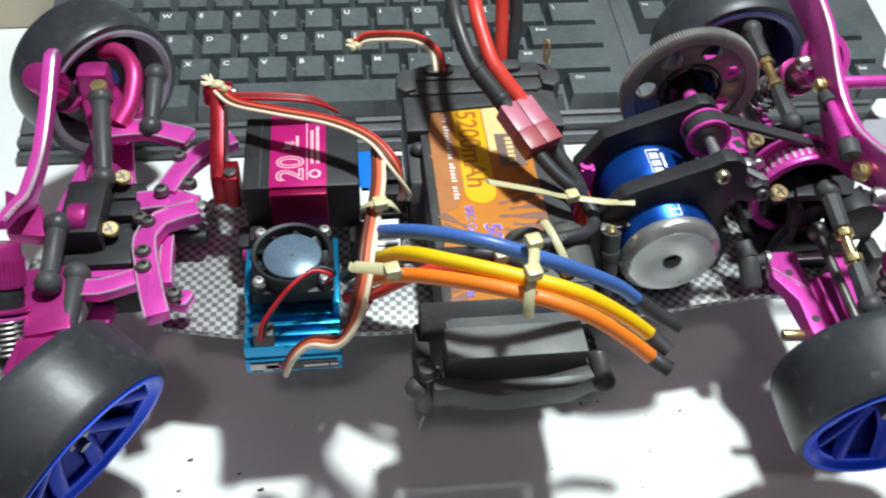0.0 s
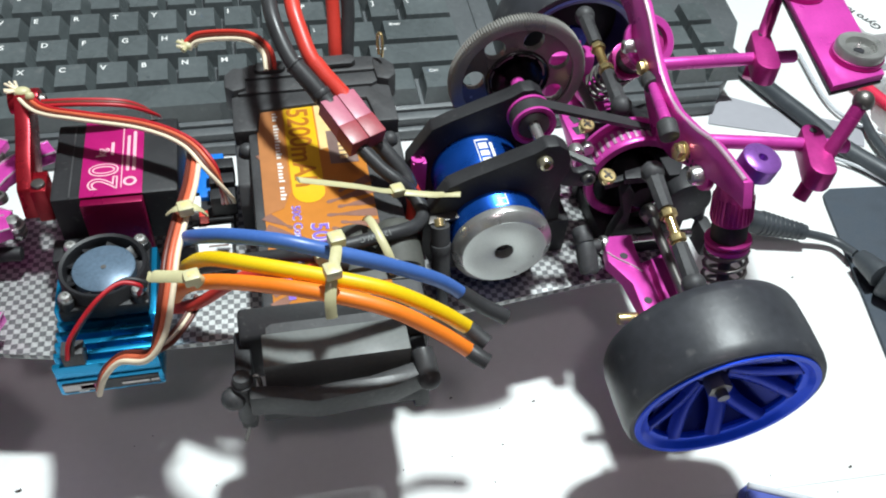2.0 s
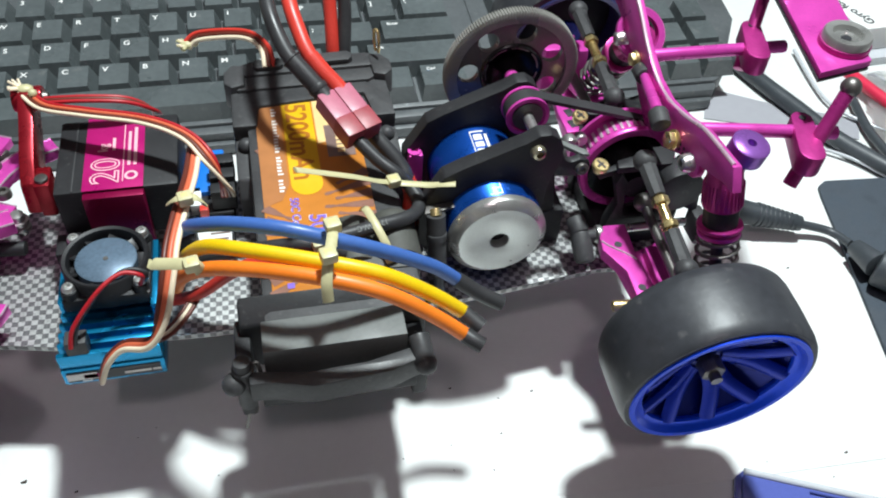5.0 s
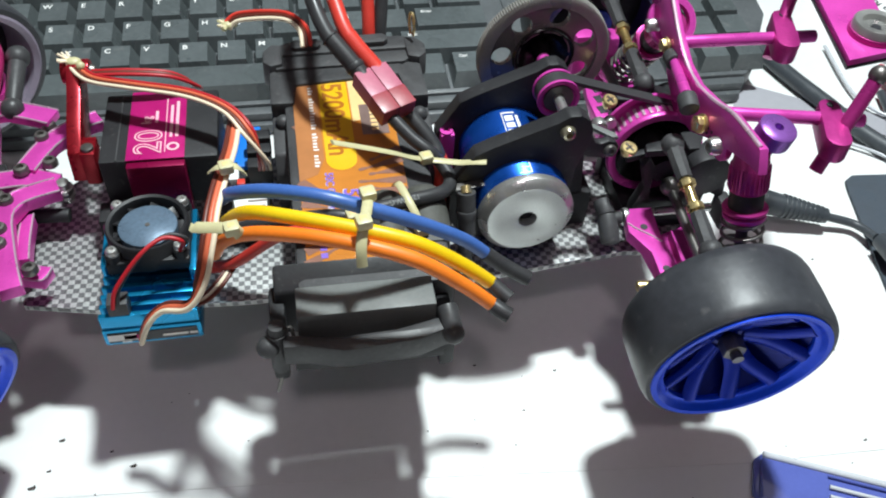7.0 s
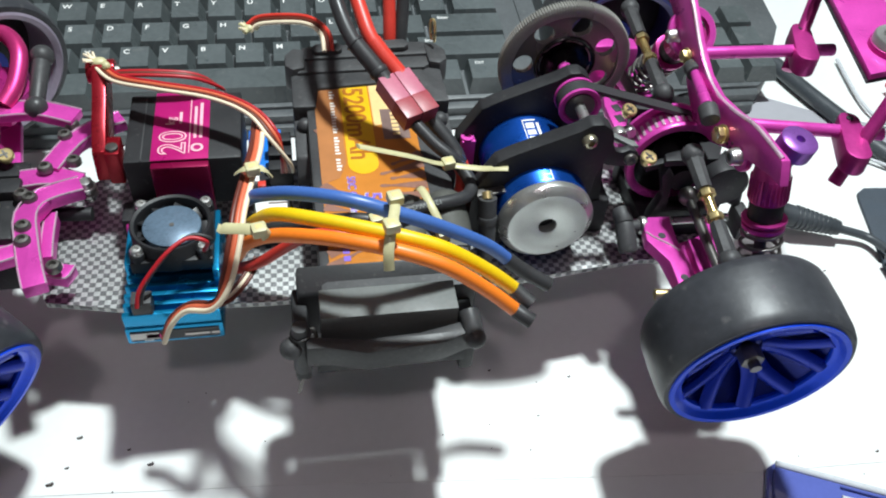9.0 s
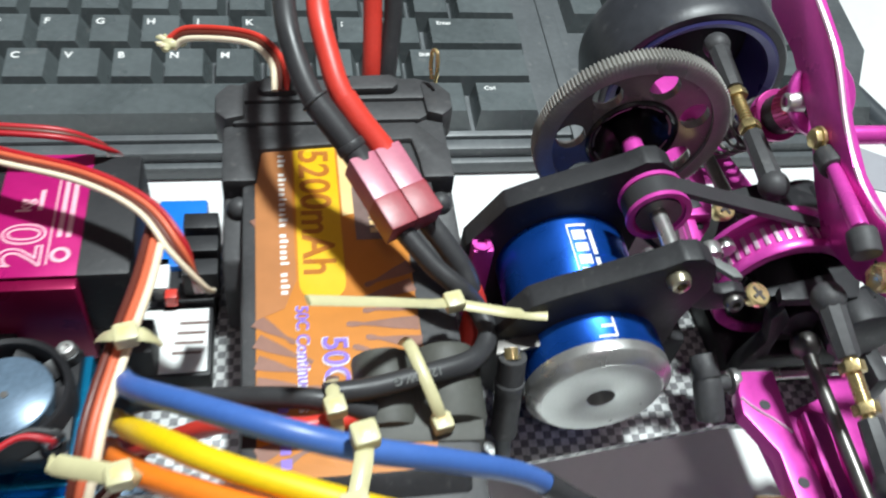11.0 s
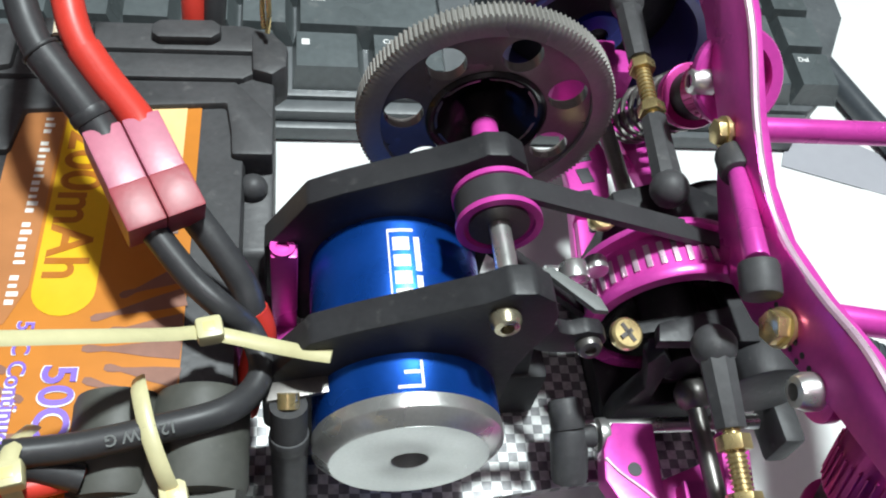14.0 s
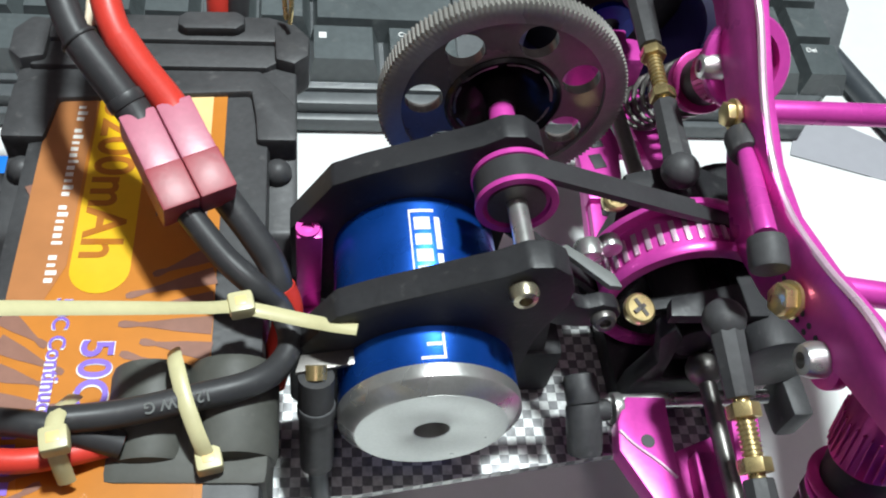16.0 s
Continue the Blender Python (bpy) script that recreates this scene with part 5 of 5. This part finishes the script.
part("strap_knob", Shape().ball((-37.5, -62.8, 74), 3.6, 20).rod((-34.5, -62, 62), (-34.5, -61, 82), 2.8, 2.6, 20, 0.8).rod((-34.5, -61, 78), (-34.5, -61, 79), 3.3, None, 20, 0.3), GREYBLACK, nh)
part("strap_knob", Shape().ball((18.2, -66.4, 76), 3.4, 20).rod((17.1, -58.3, 80), (18.2, -66.4, 76), 3.2, None, 20, 0.8).box((18.5, -61, 76), (5, 9, 5), 0.8), GREYBLACK, nh)
bc = root("body_clip", (-32, -57, 45), "dark bent wire body clip hanging on the strap", "body clip")
part("wire_loop", Shape().tube([(-33, -57.5, 74), (-30.5, -57, 75), (-30, -60, 71), (-33, -61.5, 67), (-34.5, -59.5, 69), (-33.5, -60.5, 62), (-36.5, -62.5, 50)], 0.6, 8, 8), DARKSTEEL, bc)

# ---- power leads, plug and ties ----
strand("power_lead", [(14, 87, 66), (14.2, 88, 80), (16, 98, 100), (13, 108, 118), (-1.5, 110, 128), (-14, 87, 128), (-15, 59, 124), (-12.5, 45.5, 118), (-8, 36.5, 112.3), (0.2, 28.8, 105.2)], 2.7, SOFT, "thick black silicone battery lead looping over the keyboard", "power lead", "battery leads", [([(-9.2, 38.4, 113.6), (-4, 33, 109.0), (0.3, 28.4, 104.9), (1.6, 25.8, 103.4)], 3.2, SOFT, "black shrink sleeve")])
strand("power_lead", [(9.5, 87, 66), (9.6, 88, 81), (10, 98, 101), (9, 106, 118), (3, 107, 128), (-6, 84, 128.5), (-7.5, 60, 124.5), (-5.5, 47.5, 118.5), (-2.3, 39, 113.0), (5.6, 31.6, 105.4)], 2.7, WIRERED, "thick red silicone battery lead looping over the keyboard", "power lead", "battery leads", [([(-2.6, 39.4, 113.4), (1, 35.6, 109.6), (6.0, 31.2, 104.9), (7.4, 28.4, 103.4)], 3.05, WIRERED, "red shrink sleeve")])
bl = [o for o in bpy.data.objects if o.name.startswith("power_lead")]
for lead, a0, a1, r, mt in ((bl[0], (-2.0, 31.0, 107.3), (-0.8, 29.7, 106.0), 3.5, SOFT), (bl[0], (-9.3, 38.5, 113.7), (-8.8, 38.0, 113.3), 3.5, SOFT)):
    part("sleeve_end", Shape().rod(a0, a1, r, None, 22, 0.5), mt, lead)
plug = root("power_plug", (9, 22, 96), "dusty red two-part power connector", "connector")
for k, (dx, ln) in enumerate(((-3.35, 19.4), (3.35, 19.4))):
    s = Shape().box((dx, 0, 0), (6.5, ln, 6.8), 0.5)
    s.bm.transform(at(7.5, 21.3, 101.4, 16, 0, 27))
    part("housing", s, PLUGPINK, plug)
DARKPLUG = material("darker_red_nylon", (0.30, 0.045, 0.06), 0.42, 0, 0.15, 200, 0.15, 0.08)
for dx in (-3.4, 3.4):
    s = Shape().box((dx, -5.7, 0), (6.7, 8.4, 7.3), 0.5)
    s.bm.transform(at(7.5, 21.3, 101.4, 16, 0, 27))
    part("socket_half", s, DARKPLUG, plug, "darker red socket half")
strand("esc_lead", [(9.5, 12.7, 97), (15.6, 6.0, 93), (21.2, 1.6, 90), (24.9, 0.0, 86), (27.3, -5.7, 84), (25.5, -11.0, 84), (20.8, -15.5, 86), (12.2, -18.3, 87), (-0.1, -20.9, 87), (-10.2, -22.2, 88)], 2.35, SOFT, "black silicone lead from the plug over the capacitor pack", "power lead", "controller leads")
strand("esc_lead", [(15.0, 18.6, 95), (19.8, 13.5, 91), (23.7, 8.9, 87), (25.2, 5.4, 84), (26.6, 2.4, 78), (23.2, -5.3, 66)], 2.7, SOFT, "black sleeved lead from the plug, red further down", "power lead", "controller leads", [([(15.0, 18.6, 95), (19.8, 13.5, 91), (23.7, 8.9, 87), (25.2, 5.4, 84), (26.6, 2.4, 78), (23.2, -5.3, 66)][3:6], 2.95, WIRERED, "red insulation below the sleeve")])
lettering("lead_print", "12 A W G", 2.5, at(14.5, -18.3, 89.5, -28, 0, 192), STOPGREY, bpy.data.objects["esc_lead"])
cap = root("capacitor_pack", (12, -18, 49), "matt black shrink-wrapped capacitor pack", "capacitor")
part("wrap", Shape().rod((3.5, -8, 77), (3.5, -26, 75), 7.6, None, 28, 1.8).rod((17, -8, 77.5), (17, -26, 75.5), 8.2, None, 28, 1.8).box((10.5, -23.5, 72), (27, 13, 17), 2.2, (4, 0, -3)), material("matt_black_shrink_wrap", (0.068, 0.069, 0.060), 0.6, 0, 0.15, 200, 0.2, 0.08), cap)
part("base_block", Shape().box((11, -17, 57), (25, 18, 16), 1.5), BLACK, cap)


def tie(pts, head, label, up=(0, 0, 1), width=1.8):
    ob = root("cable_tie", head, label, "cable tie", "cable ties")
    part("strap", Shape().tube(pts, 1, 8, 6, (width * 0.78, 0.5), up), TIE, ob)
    hx, hy, hz = head
    part("head", Shape().box(head, (4.4, 4.2, 3.2), 0.8, (0, 0, 12)), TIE, ob)
    part("slot", Shape().box((hx, hy, hz + 1.5), (2.0, 1.8, 0.4), 0.2, (0, 0, 12)), CREAMINK, ob)
    return ob


tie([(-13, -17, 113), (5, -10, 101.5), (13, -6, 95), (19.2, -3.8, 91.5), (29.8, -6.6, 91.5), (34.5, -8.6, 93), (38.6, -9.7, 93.6)], (19, -3.6, 92), "long cream nylon cable tie lying across the battery")
tie([(7.5, -9, 86), (8.5, -13, 89.4)] + [(8.1, -13.5, 88), (10.5, -19.9, 89), (12.7, -25.2, 86), (14.1, -27.4, 82)][1:], [(8.1, -13.5, 88), (10.5, -19.9, 89), (12.7, -25.2, 86), (14.1, -27.4, 82)][3], "cream nylon cable tie round the capacitor pack", (0, -0.5, 0.85), 1.7)
tie([(-8, -16, 84), (-8.5, -22, 90), (-8.2, -27, 90), (-7.5, -30, 82)], (-8.2, -26.5, 90), "cream nylon cable tie round the black lead")
a, b, c = [(-6.0, -53.0, 121), (-8.0, -61.0, 120.5), (-9.2, -66.0, 117)]
tie([(a[0], a[1] + 5, a[2] - 3), a, b, c, (c[0], c[1] - 2, c[2] - 5)], (b[0], b[1] - 0.5, b[2] + 2.0), "cream nylon cable tie bundling the motor wires", (0, -0.6, 1), 1.9)
tie([(-8, -48, 112), (-5.5, -47.5, 119.5), (-6, -51.5, 120.5), (-6.5, -55, 118.5)], (-5.6, -49.5, 121), "cream nylon cable tie bundling the motor wires")
h = (-45.4, -19.2, 108)
tie([(h[0] - 5, h[1] + 2, h[2] - 3), (h[0] - 2, h[1], h[2] + 0.5), (h[0] + 3, h[1], h[2]), (h[0] + 5, h[1] + 1, h[2] - 4)], h, "cream nylon cable tie on the servo lead", (0, 0, 1), 2.0)
o = [(-53.2, -43.9, 108), (-43.6, -47.5, 110)]
tie([(o[0][0] - 1, o[0][1] + 1, o[0][2] - 1), o[0], o[1], (o[1][0] + 2, o[1][1], o[1][2] - 3)], o[1], "cream nylon cable tie across the servo lead", (0, -0.5, 1), 2.2)
term = root("motor_terminal", (31.5, -18, 50), "grey sleeved bullet connector beside the motor", "connector")
part("sleeve", Shape().tube([(31.7, -13.5, 84), (31.8, -17, 73), (32.0, -20.3, 62)], 3.2, 16, 6).rod((31.76, -15.6, 77.6), (31.8, -16.4, 75), 3.5, None, 20, 0.3), GREYBLACK, term)
part("gold_pin", Shape().rod((31.7, -11.8, 85), (31.7, -14, 83.6), 1.9, None, 16), BRASS, term)
part("lead", Shape().tube([(32.0, -20, 63), (32.4, -22, 57), (33, -23, 51)], 1.9, 14, 6), CABLEGREY, term)
part("tab", Shape().prism([(28, -13), (42, -11), (42, -8), (29, -9.5)], "xy", 83.6, 84.6, 0.2), DARKSTEEL, term)
# motor print: white outlined blocks on the can
for y0, y1, a0, a1 in ((-1, 17.5, 99.5, 100.6), (16.8, 17.5, 84, 100), (12.6, 15.6, 87, 97.5), (9.0, 11.6, 87, 97.5), (5.2, 8.0, 87, 97.5), (1.4, 4.2, 87, 97.5), (8.0, 15.6, 80.5, 84.2), (1.6, 7.0, 80.5, 84.2), (-15.2, -14.6, 86, 101), (-15.2, -10.0, 86, 87.6), (-12.6, -11.9, 88, 97)):
    s = Shape()
    n = 6
    ring = []
    for y in (y0, y1):
        ring.append([s.bm.verts.new(V(MX + 16.88 * math.cos(radians(a0 + (a1 - a0) * k / n)), y, MZ + 16.88 * math.sin(radians(a0 + (a1 - a0) * k / n)))) for k in range(n + 1)])
    for k in range(n):
        s.bm.faces.new((ring[0][k], ring[0][k + 1], ring[1][k + 1], ring[1][k]))
    part("printed_block", s, WHITEINK, motor)
part("set_hole", Shape().rod((44.0, -19.4, 88.2), (44.7, -18.2, 87.0), 1.0, None, 14), INKSHADE, motor)

# balance lead over the keyboard
ribbon([(-49.0, 112.0, 74), (-43.2, 111.8, 78), (-25.2, 101.4, 84), (-17.6, 88.2, 86), (-16.6, 77.0, 84)], (WIRERED, WIREBROWN, WIREWHITE), 1.7, "short red, cream and black balance lead over the keyboard", (0.2, -0.6, 0.8))
be = root("frayed_lead_end", [(-49.0, 112.0, 74), (-43.2, 111.8, 78), (-25.2, 101.4, 84), (-17.6, 88.2, 86), (-16.6, 77.0, 84)][0], "frayed cream glue blob on a cut balance lead", "lead end")
bx, by, bz = [(-49.0, 112.0, 74), (-43.2, 111.8, 78), (-25.2, 101.4, 84), (-17.6, 88.2, 86), (-16.6, 77.0, 84)][0]
part("glue_blob", Shape().ball((bx, by, bz), 2.2, 14, (1.3, 1.0, 0.8)).ball((bx - 1.5, by - 2, bz), 1.5, 12).ball((bx + 3, by + 1, bz), 1.6, 12), TIE, be)
for k in range(7):
    a = radians(120 + 22 * k)
    part("whisker", Shape().tube([(bx, by, bz), (bx + 4.4 * math.cos(a), by + 4.4 * math.sin(a), bz + 0.5 + (k % 3) * 0.6)], 0.5, 6, 3), WIREWHITE if k % 2 else TIE, be)

# ---- things on the desk ----
thing("paper_sheet", Shape().prism([(-420, -40), (-44, -68), (41.5, -76.3), (132, -84.6), (240, -88.5), (262, 108), (-420, 114)], "xy", 0.02, 0.3, 0), PAPERWHITE, "large white paper sheet spread over the desk", "paper")
# Flat grey strip painted as a shadow band across the desk, under the cables.
thing("desk_shadow_strip", Shape().prism([(224.5, 145), (258, 124), (298, 106), (289, 90), (247, 106), (211.5, 119)], "xy", 0.32, 0.62, 0), material("grey_desk_shadow", (0.34, 0.34, 0.37), 0.6, 0, 0.05, 60, 0.05), "flat grey strip standing in for a shadow band on the desk under the cables", "paper strip")
thing("desk_mat", Shape().prism([(244.2, 52), (246, 57.5), (251, 60.5), (420, 48), (420, -200), (189, -200), (213.4, -83)], "xy", 0.35, 2.6, 0.8), MATDARK, "dark slate grey mat with a rounded corner", "mat")
thing("cable", Shape().tube([(225.3, 265.3, 5), (230.4, 236.9, 5), (243.1, 184.6, 5), (253.5, 143.4, 5), (263.4, 113.5, 5), (272.5, 85.7, 5), (293.9, 49.3, 5), (312.3, 12.2, 5)], 4.6, 14, 8), CABLEGREY, "thick dark grey cable lying on the desk", "cable")
pc = root("power_cable", (215, 28, 0), "thin black cable with a ribbed strain relief and a ferrite core", "cable")
part("cord", Shape().tube([(186.3, 37.0, 14), (198.5, 33.4, 12), (218.5, 28.8, 8), (231.7, 23.9, 6), (235.5, 13.2, 8)], 2.0, 12, 8), CABLEGREY, pc)
sl0, sl1 = (Vector(p) for p in [(187.9, 37.8, 13), (217.8, 28.3, 9)])
part("strain_relief", Shape().rod(tuple(sl0), tuple(sl1), 6.0, 3.6, 20, 0.6), CABLEGREY, pc)
for k in range(9):
    q = sl0.lerp(sl1, 0.3 + 0.075 * k)
    part("rib", Shape().rod(tuple(q), tuple(q.lerp(sl1, 0.06)), 5.9 - 0.22 * k, None, 18, 0.3), CABLEGREY, pc)
q = [Vector(p) for p in [(235.6, 10.5, 9), (236.9, -4.1, 12), (248.8, -16.8, 12), (256.6, -27.9, 12)]]
part("ferrite_core", Shape().rod(tuple(q[1]), tuple(q[2] + (q[2] - q[1]) * 0.5), 9.0, None, 24, 2.0).rod(tuple(q[0]), tuple(q[1]), 4.0, 6.0, 18, 0.6), CABLEGREY, pc)
part("cord", Shape().tube([tuple(q[2]), tuple(q[3]), (280, -60, 6), (300, -100, 6)], 2.2, 12, 6), CABLEGREY, pc)
thing("cable", Shape().tube([(301.1, 122.0, 4), (294.7, 93.5, 4), (293.4, 69.1, 5), (294.0, 44.0, 6), (299.5, 13.1, 6)], 2.5, 12, 8), CABLEGREY, "thin dark cable curving over the desk", "cable")
thing("cable", Shape().tube([(291.5, 170.2, 3), (285.8, 121.0, 3), (300.4, 96.4, 3), (316.9, 77.5, 3)], 1.0, 12, 8), CLEARGREY, "pale grey translucent cable on the desk", "cable")
thing("cable", Shape().tube([(259.5, 85.1, 3), (275.6, 71.5, 3), (292.4, 45.3, 3)], 0.9, 12, 8), CLEARGREY, "pale grey translucent cable on the desk", "cable")
gb = root("gyro_box", (352, 200, 0), "white printed card box in a clear case", "box")
BP = [(318, 206), (323, 163), (327, 160), (400, 164), (404, 250), (330, 256)]
part("card", Shape().prism(BP, "xy", 6, 21, 0.6), PAPERWHITE, gb)
part("clear_case", Shape().prism([(312, 206), (318, 158), (324, 152), (408, 156), (412, 258), (324, 262)], "xy", 0.2, 5.5, 0.6), CLEARGREY, gb, "clear plastic tray")
lettering("box_print", "Gyro for R", 8.0, at(336, 166, 21.15, 0, 0, 112), INKSHADE, gb)
bag = root("clear_bag", (320, 95, 0), "crumpled clear plastic bag with red and grey wires", "plastic bag")
film = Shape()
rb = random.Random(9)
nx, ny = 14, 14
grid = [[film.bm.verts.new(V(292 + 62 * i / (nx - 1) + rb.uniform(-2, 2) + 24 * j / (ny - 1), 62 + 82 * j / (ny - 1) + rb.uniform(-2, 2) - 14 * i / (nx - 1), 3 + 9 * math.sin(math.pi * i / (nx - 1)) * math.sin(math.pi * j / (ny - 1)) + rb.uniform(0, 3.5))) for j in range(ny)] for i in range(nx)]
for i in range(nx - 1):
    for j in range(ny - 1):
        film.bm.faces.new((grid[i][j], grid[i + 1][j], grid[i + 1][j + 1], grid[i][j + 1]))
part("film", film, CLEARPLASTIC, bag)
part("red_wire", Shape().tube([(308, 140, 7)] + [(310.1, 132.6, 8), (313.8, 111.0, 8), (322.6, 85.0, 8)][1:] + [(340, 60, 6)], 3.4, 12, 6), material("rose_red_wire", (0.70, 0.03, 0.08), 0.4, 0, 0.08, 200, 0.05), bag)
for k in range(4):
    part("grey_wire", Shape().tube([(322 + 4 * k, 138 - 5 * k, 5), (326 + 6 * k, 122 - 6 * k, 9), (318 + 8 * k, 108, 6), (332 + 6 * k, 92 - 3 * k, 5)], 1.1, 8, 6), CLEARGREY, bag)
pen = root("pen", (148, -98, 0), "blue translucent plastic pen case lying on the desk", "pen")
p0, p1 = (Vector(p) for p in [(130.7, -90.1, 4), (164.5, -105.6, 4)])
dd = (p1 - p0).normalized()
sd = Vector((-dd.y, dd.x, 0))
out = [p0 + sd * 6, p0 + dd * 3 + sd * 9.5, p0 + dd * 66 + sd * 9.5, p0 + dd * 70 + sd * 5, p0 + dd * 70 - sd * 8, p0 + dd * 66 - sd * 12, p0 + dd * 3 - sd * 12, p0 - sd * 8]
part("barrel", Shape().prism([(v.x, v.y) for v in out], "xy", 0.3, 3.4, 1.0), PENBLUE, pen, "blue translucent lower shell")
cap_out = [p0 + dd * 2 + sd * 5.5, p0 + dd * 26 + sd * 5.5, p0 + dd * 26 - sd * 11, p0 + dd * 2 - sd * 11]
part("blue_insert", Shape().prism([(v.x, v.y) for v in cap_out], "xy", 3.2, 6.0, 1.0), PENBLUE, pen, "deep blue end insert")
for off, rr, m in ((8.2, 1.3, CLEARGREY), (6.0, 0.7, PENBLUE), (1.5, 0.8, CLEARGREY), (-2.5, 0.8, CLEARGREY), (-6.5, 0.8, CLEARGREY)):
    q0 = 3 if off > 5 else 27
    part("edge_strip", Shape().rod(tuple(p0 + dd * q0 + sd * off + Vector((0, 0, 0.2))), tuple(p0 + dd * 66 + sd * off + Vector((0, 0, 0.2))), rr, None, 14), m, pen)
thing("beige_tray", Shape().box((-330, 345, 14), (290, 200, 28), 3), BEIGE, "beige plastic tray at the back of the desk", "tray")
crumbs = Shape()
rc = random.Random(3)
for x, y, r in ((70, -34.1, 0.7), (38.3, -27.4, 0.6), (53.3, -50.6, 0.5), (181.7, -81.9, 0.8), (-118, -40, 1.1), (-100, -47, 0.7), (-92, -54, 1.2), (-126, -58, 1.4), (-121, -52, 0.8), (190, -40, 0.6), (205, 10, 0.7), (186, -18, 0.5)):
    crumbs.ball((x, y, 0.4), r * 0.75, 5, (1.5, 0.7, 0.6)).ball((x + r * 0.6, y + r * 0.3, 0.4), r * 0.5, 5, (0.8, 1.3, 0.7))
for k in range(40):
    crumbs.ball((rc.uniform(-160, 210), rc.uniform(-130, -25), 0.3), rc.uniform(0.12, 0.35), 6)
ob = new("crumbs", finish("crumbs", crumbs, CRUMB))
tagged(ob, "dark crumbs and specks scattered on the desk", "crumbs", kind="stuff")
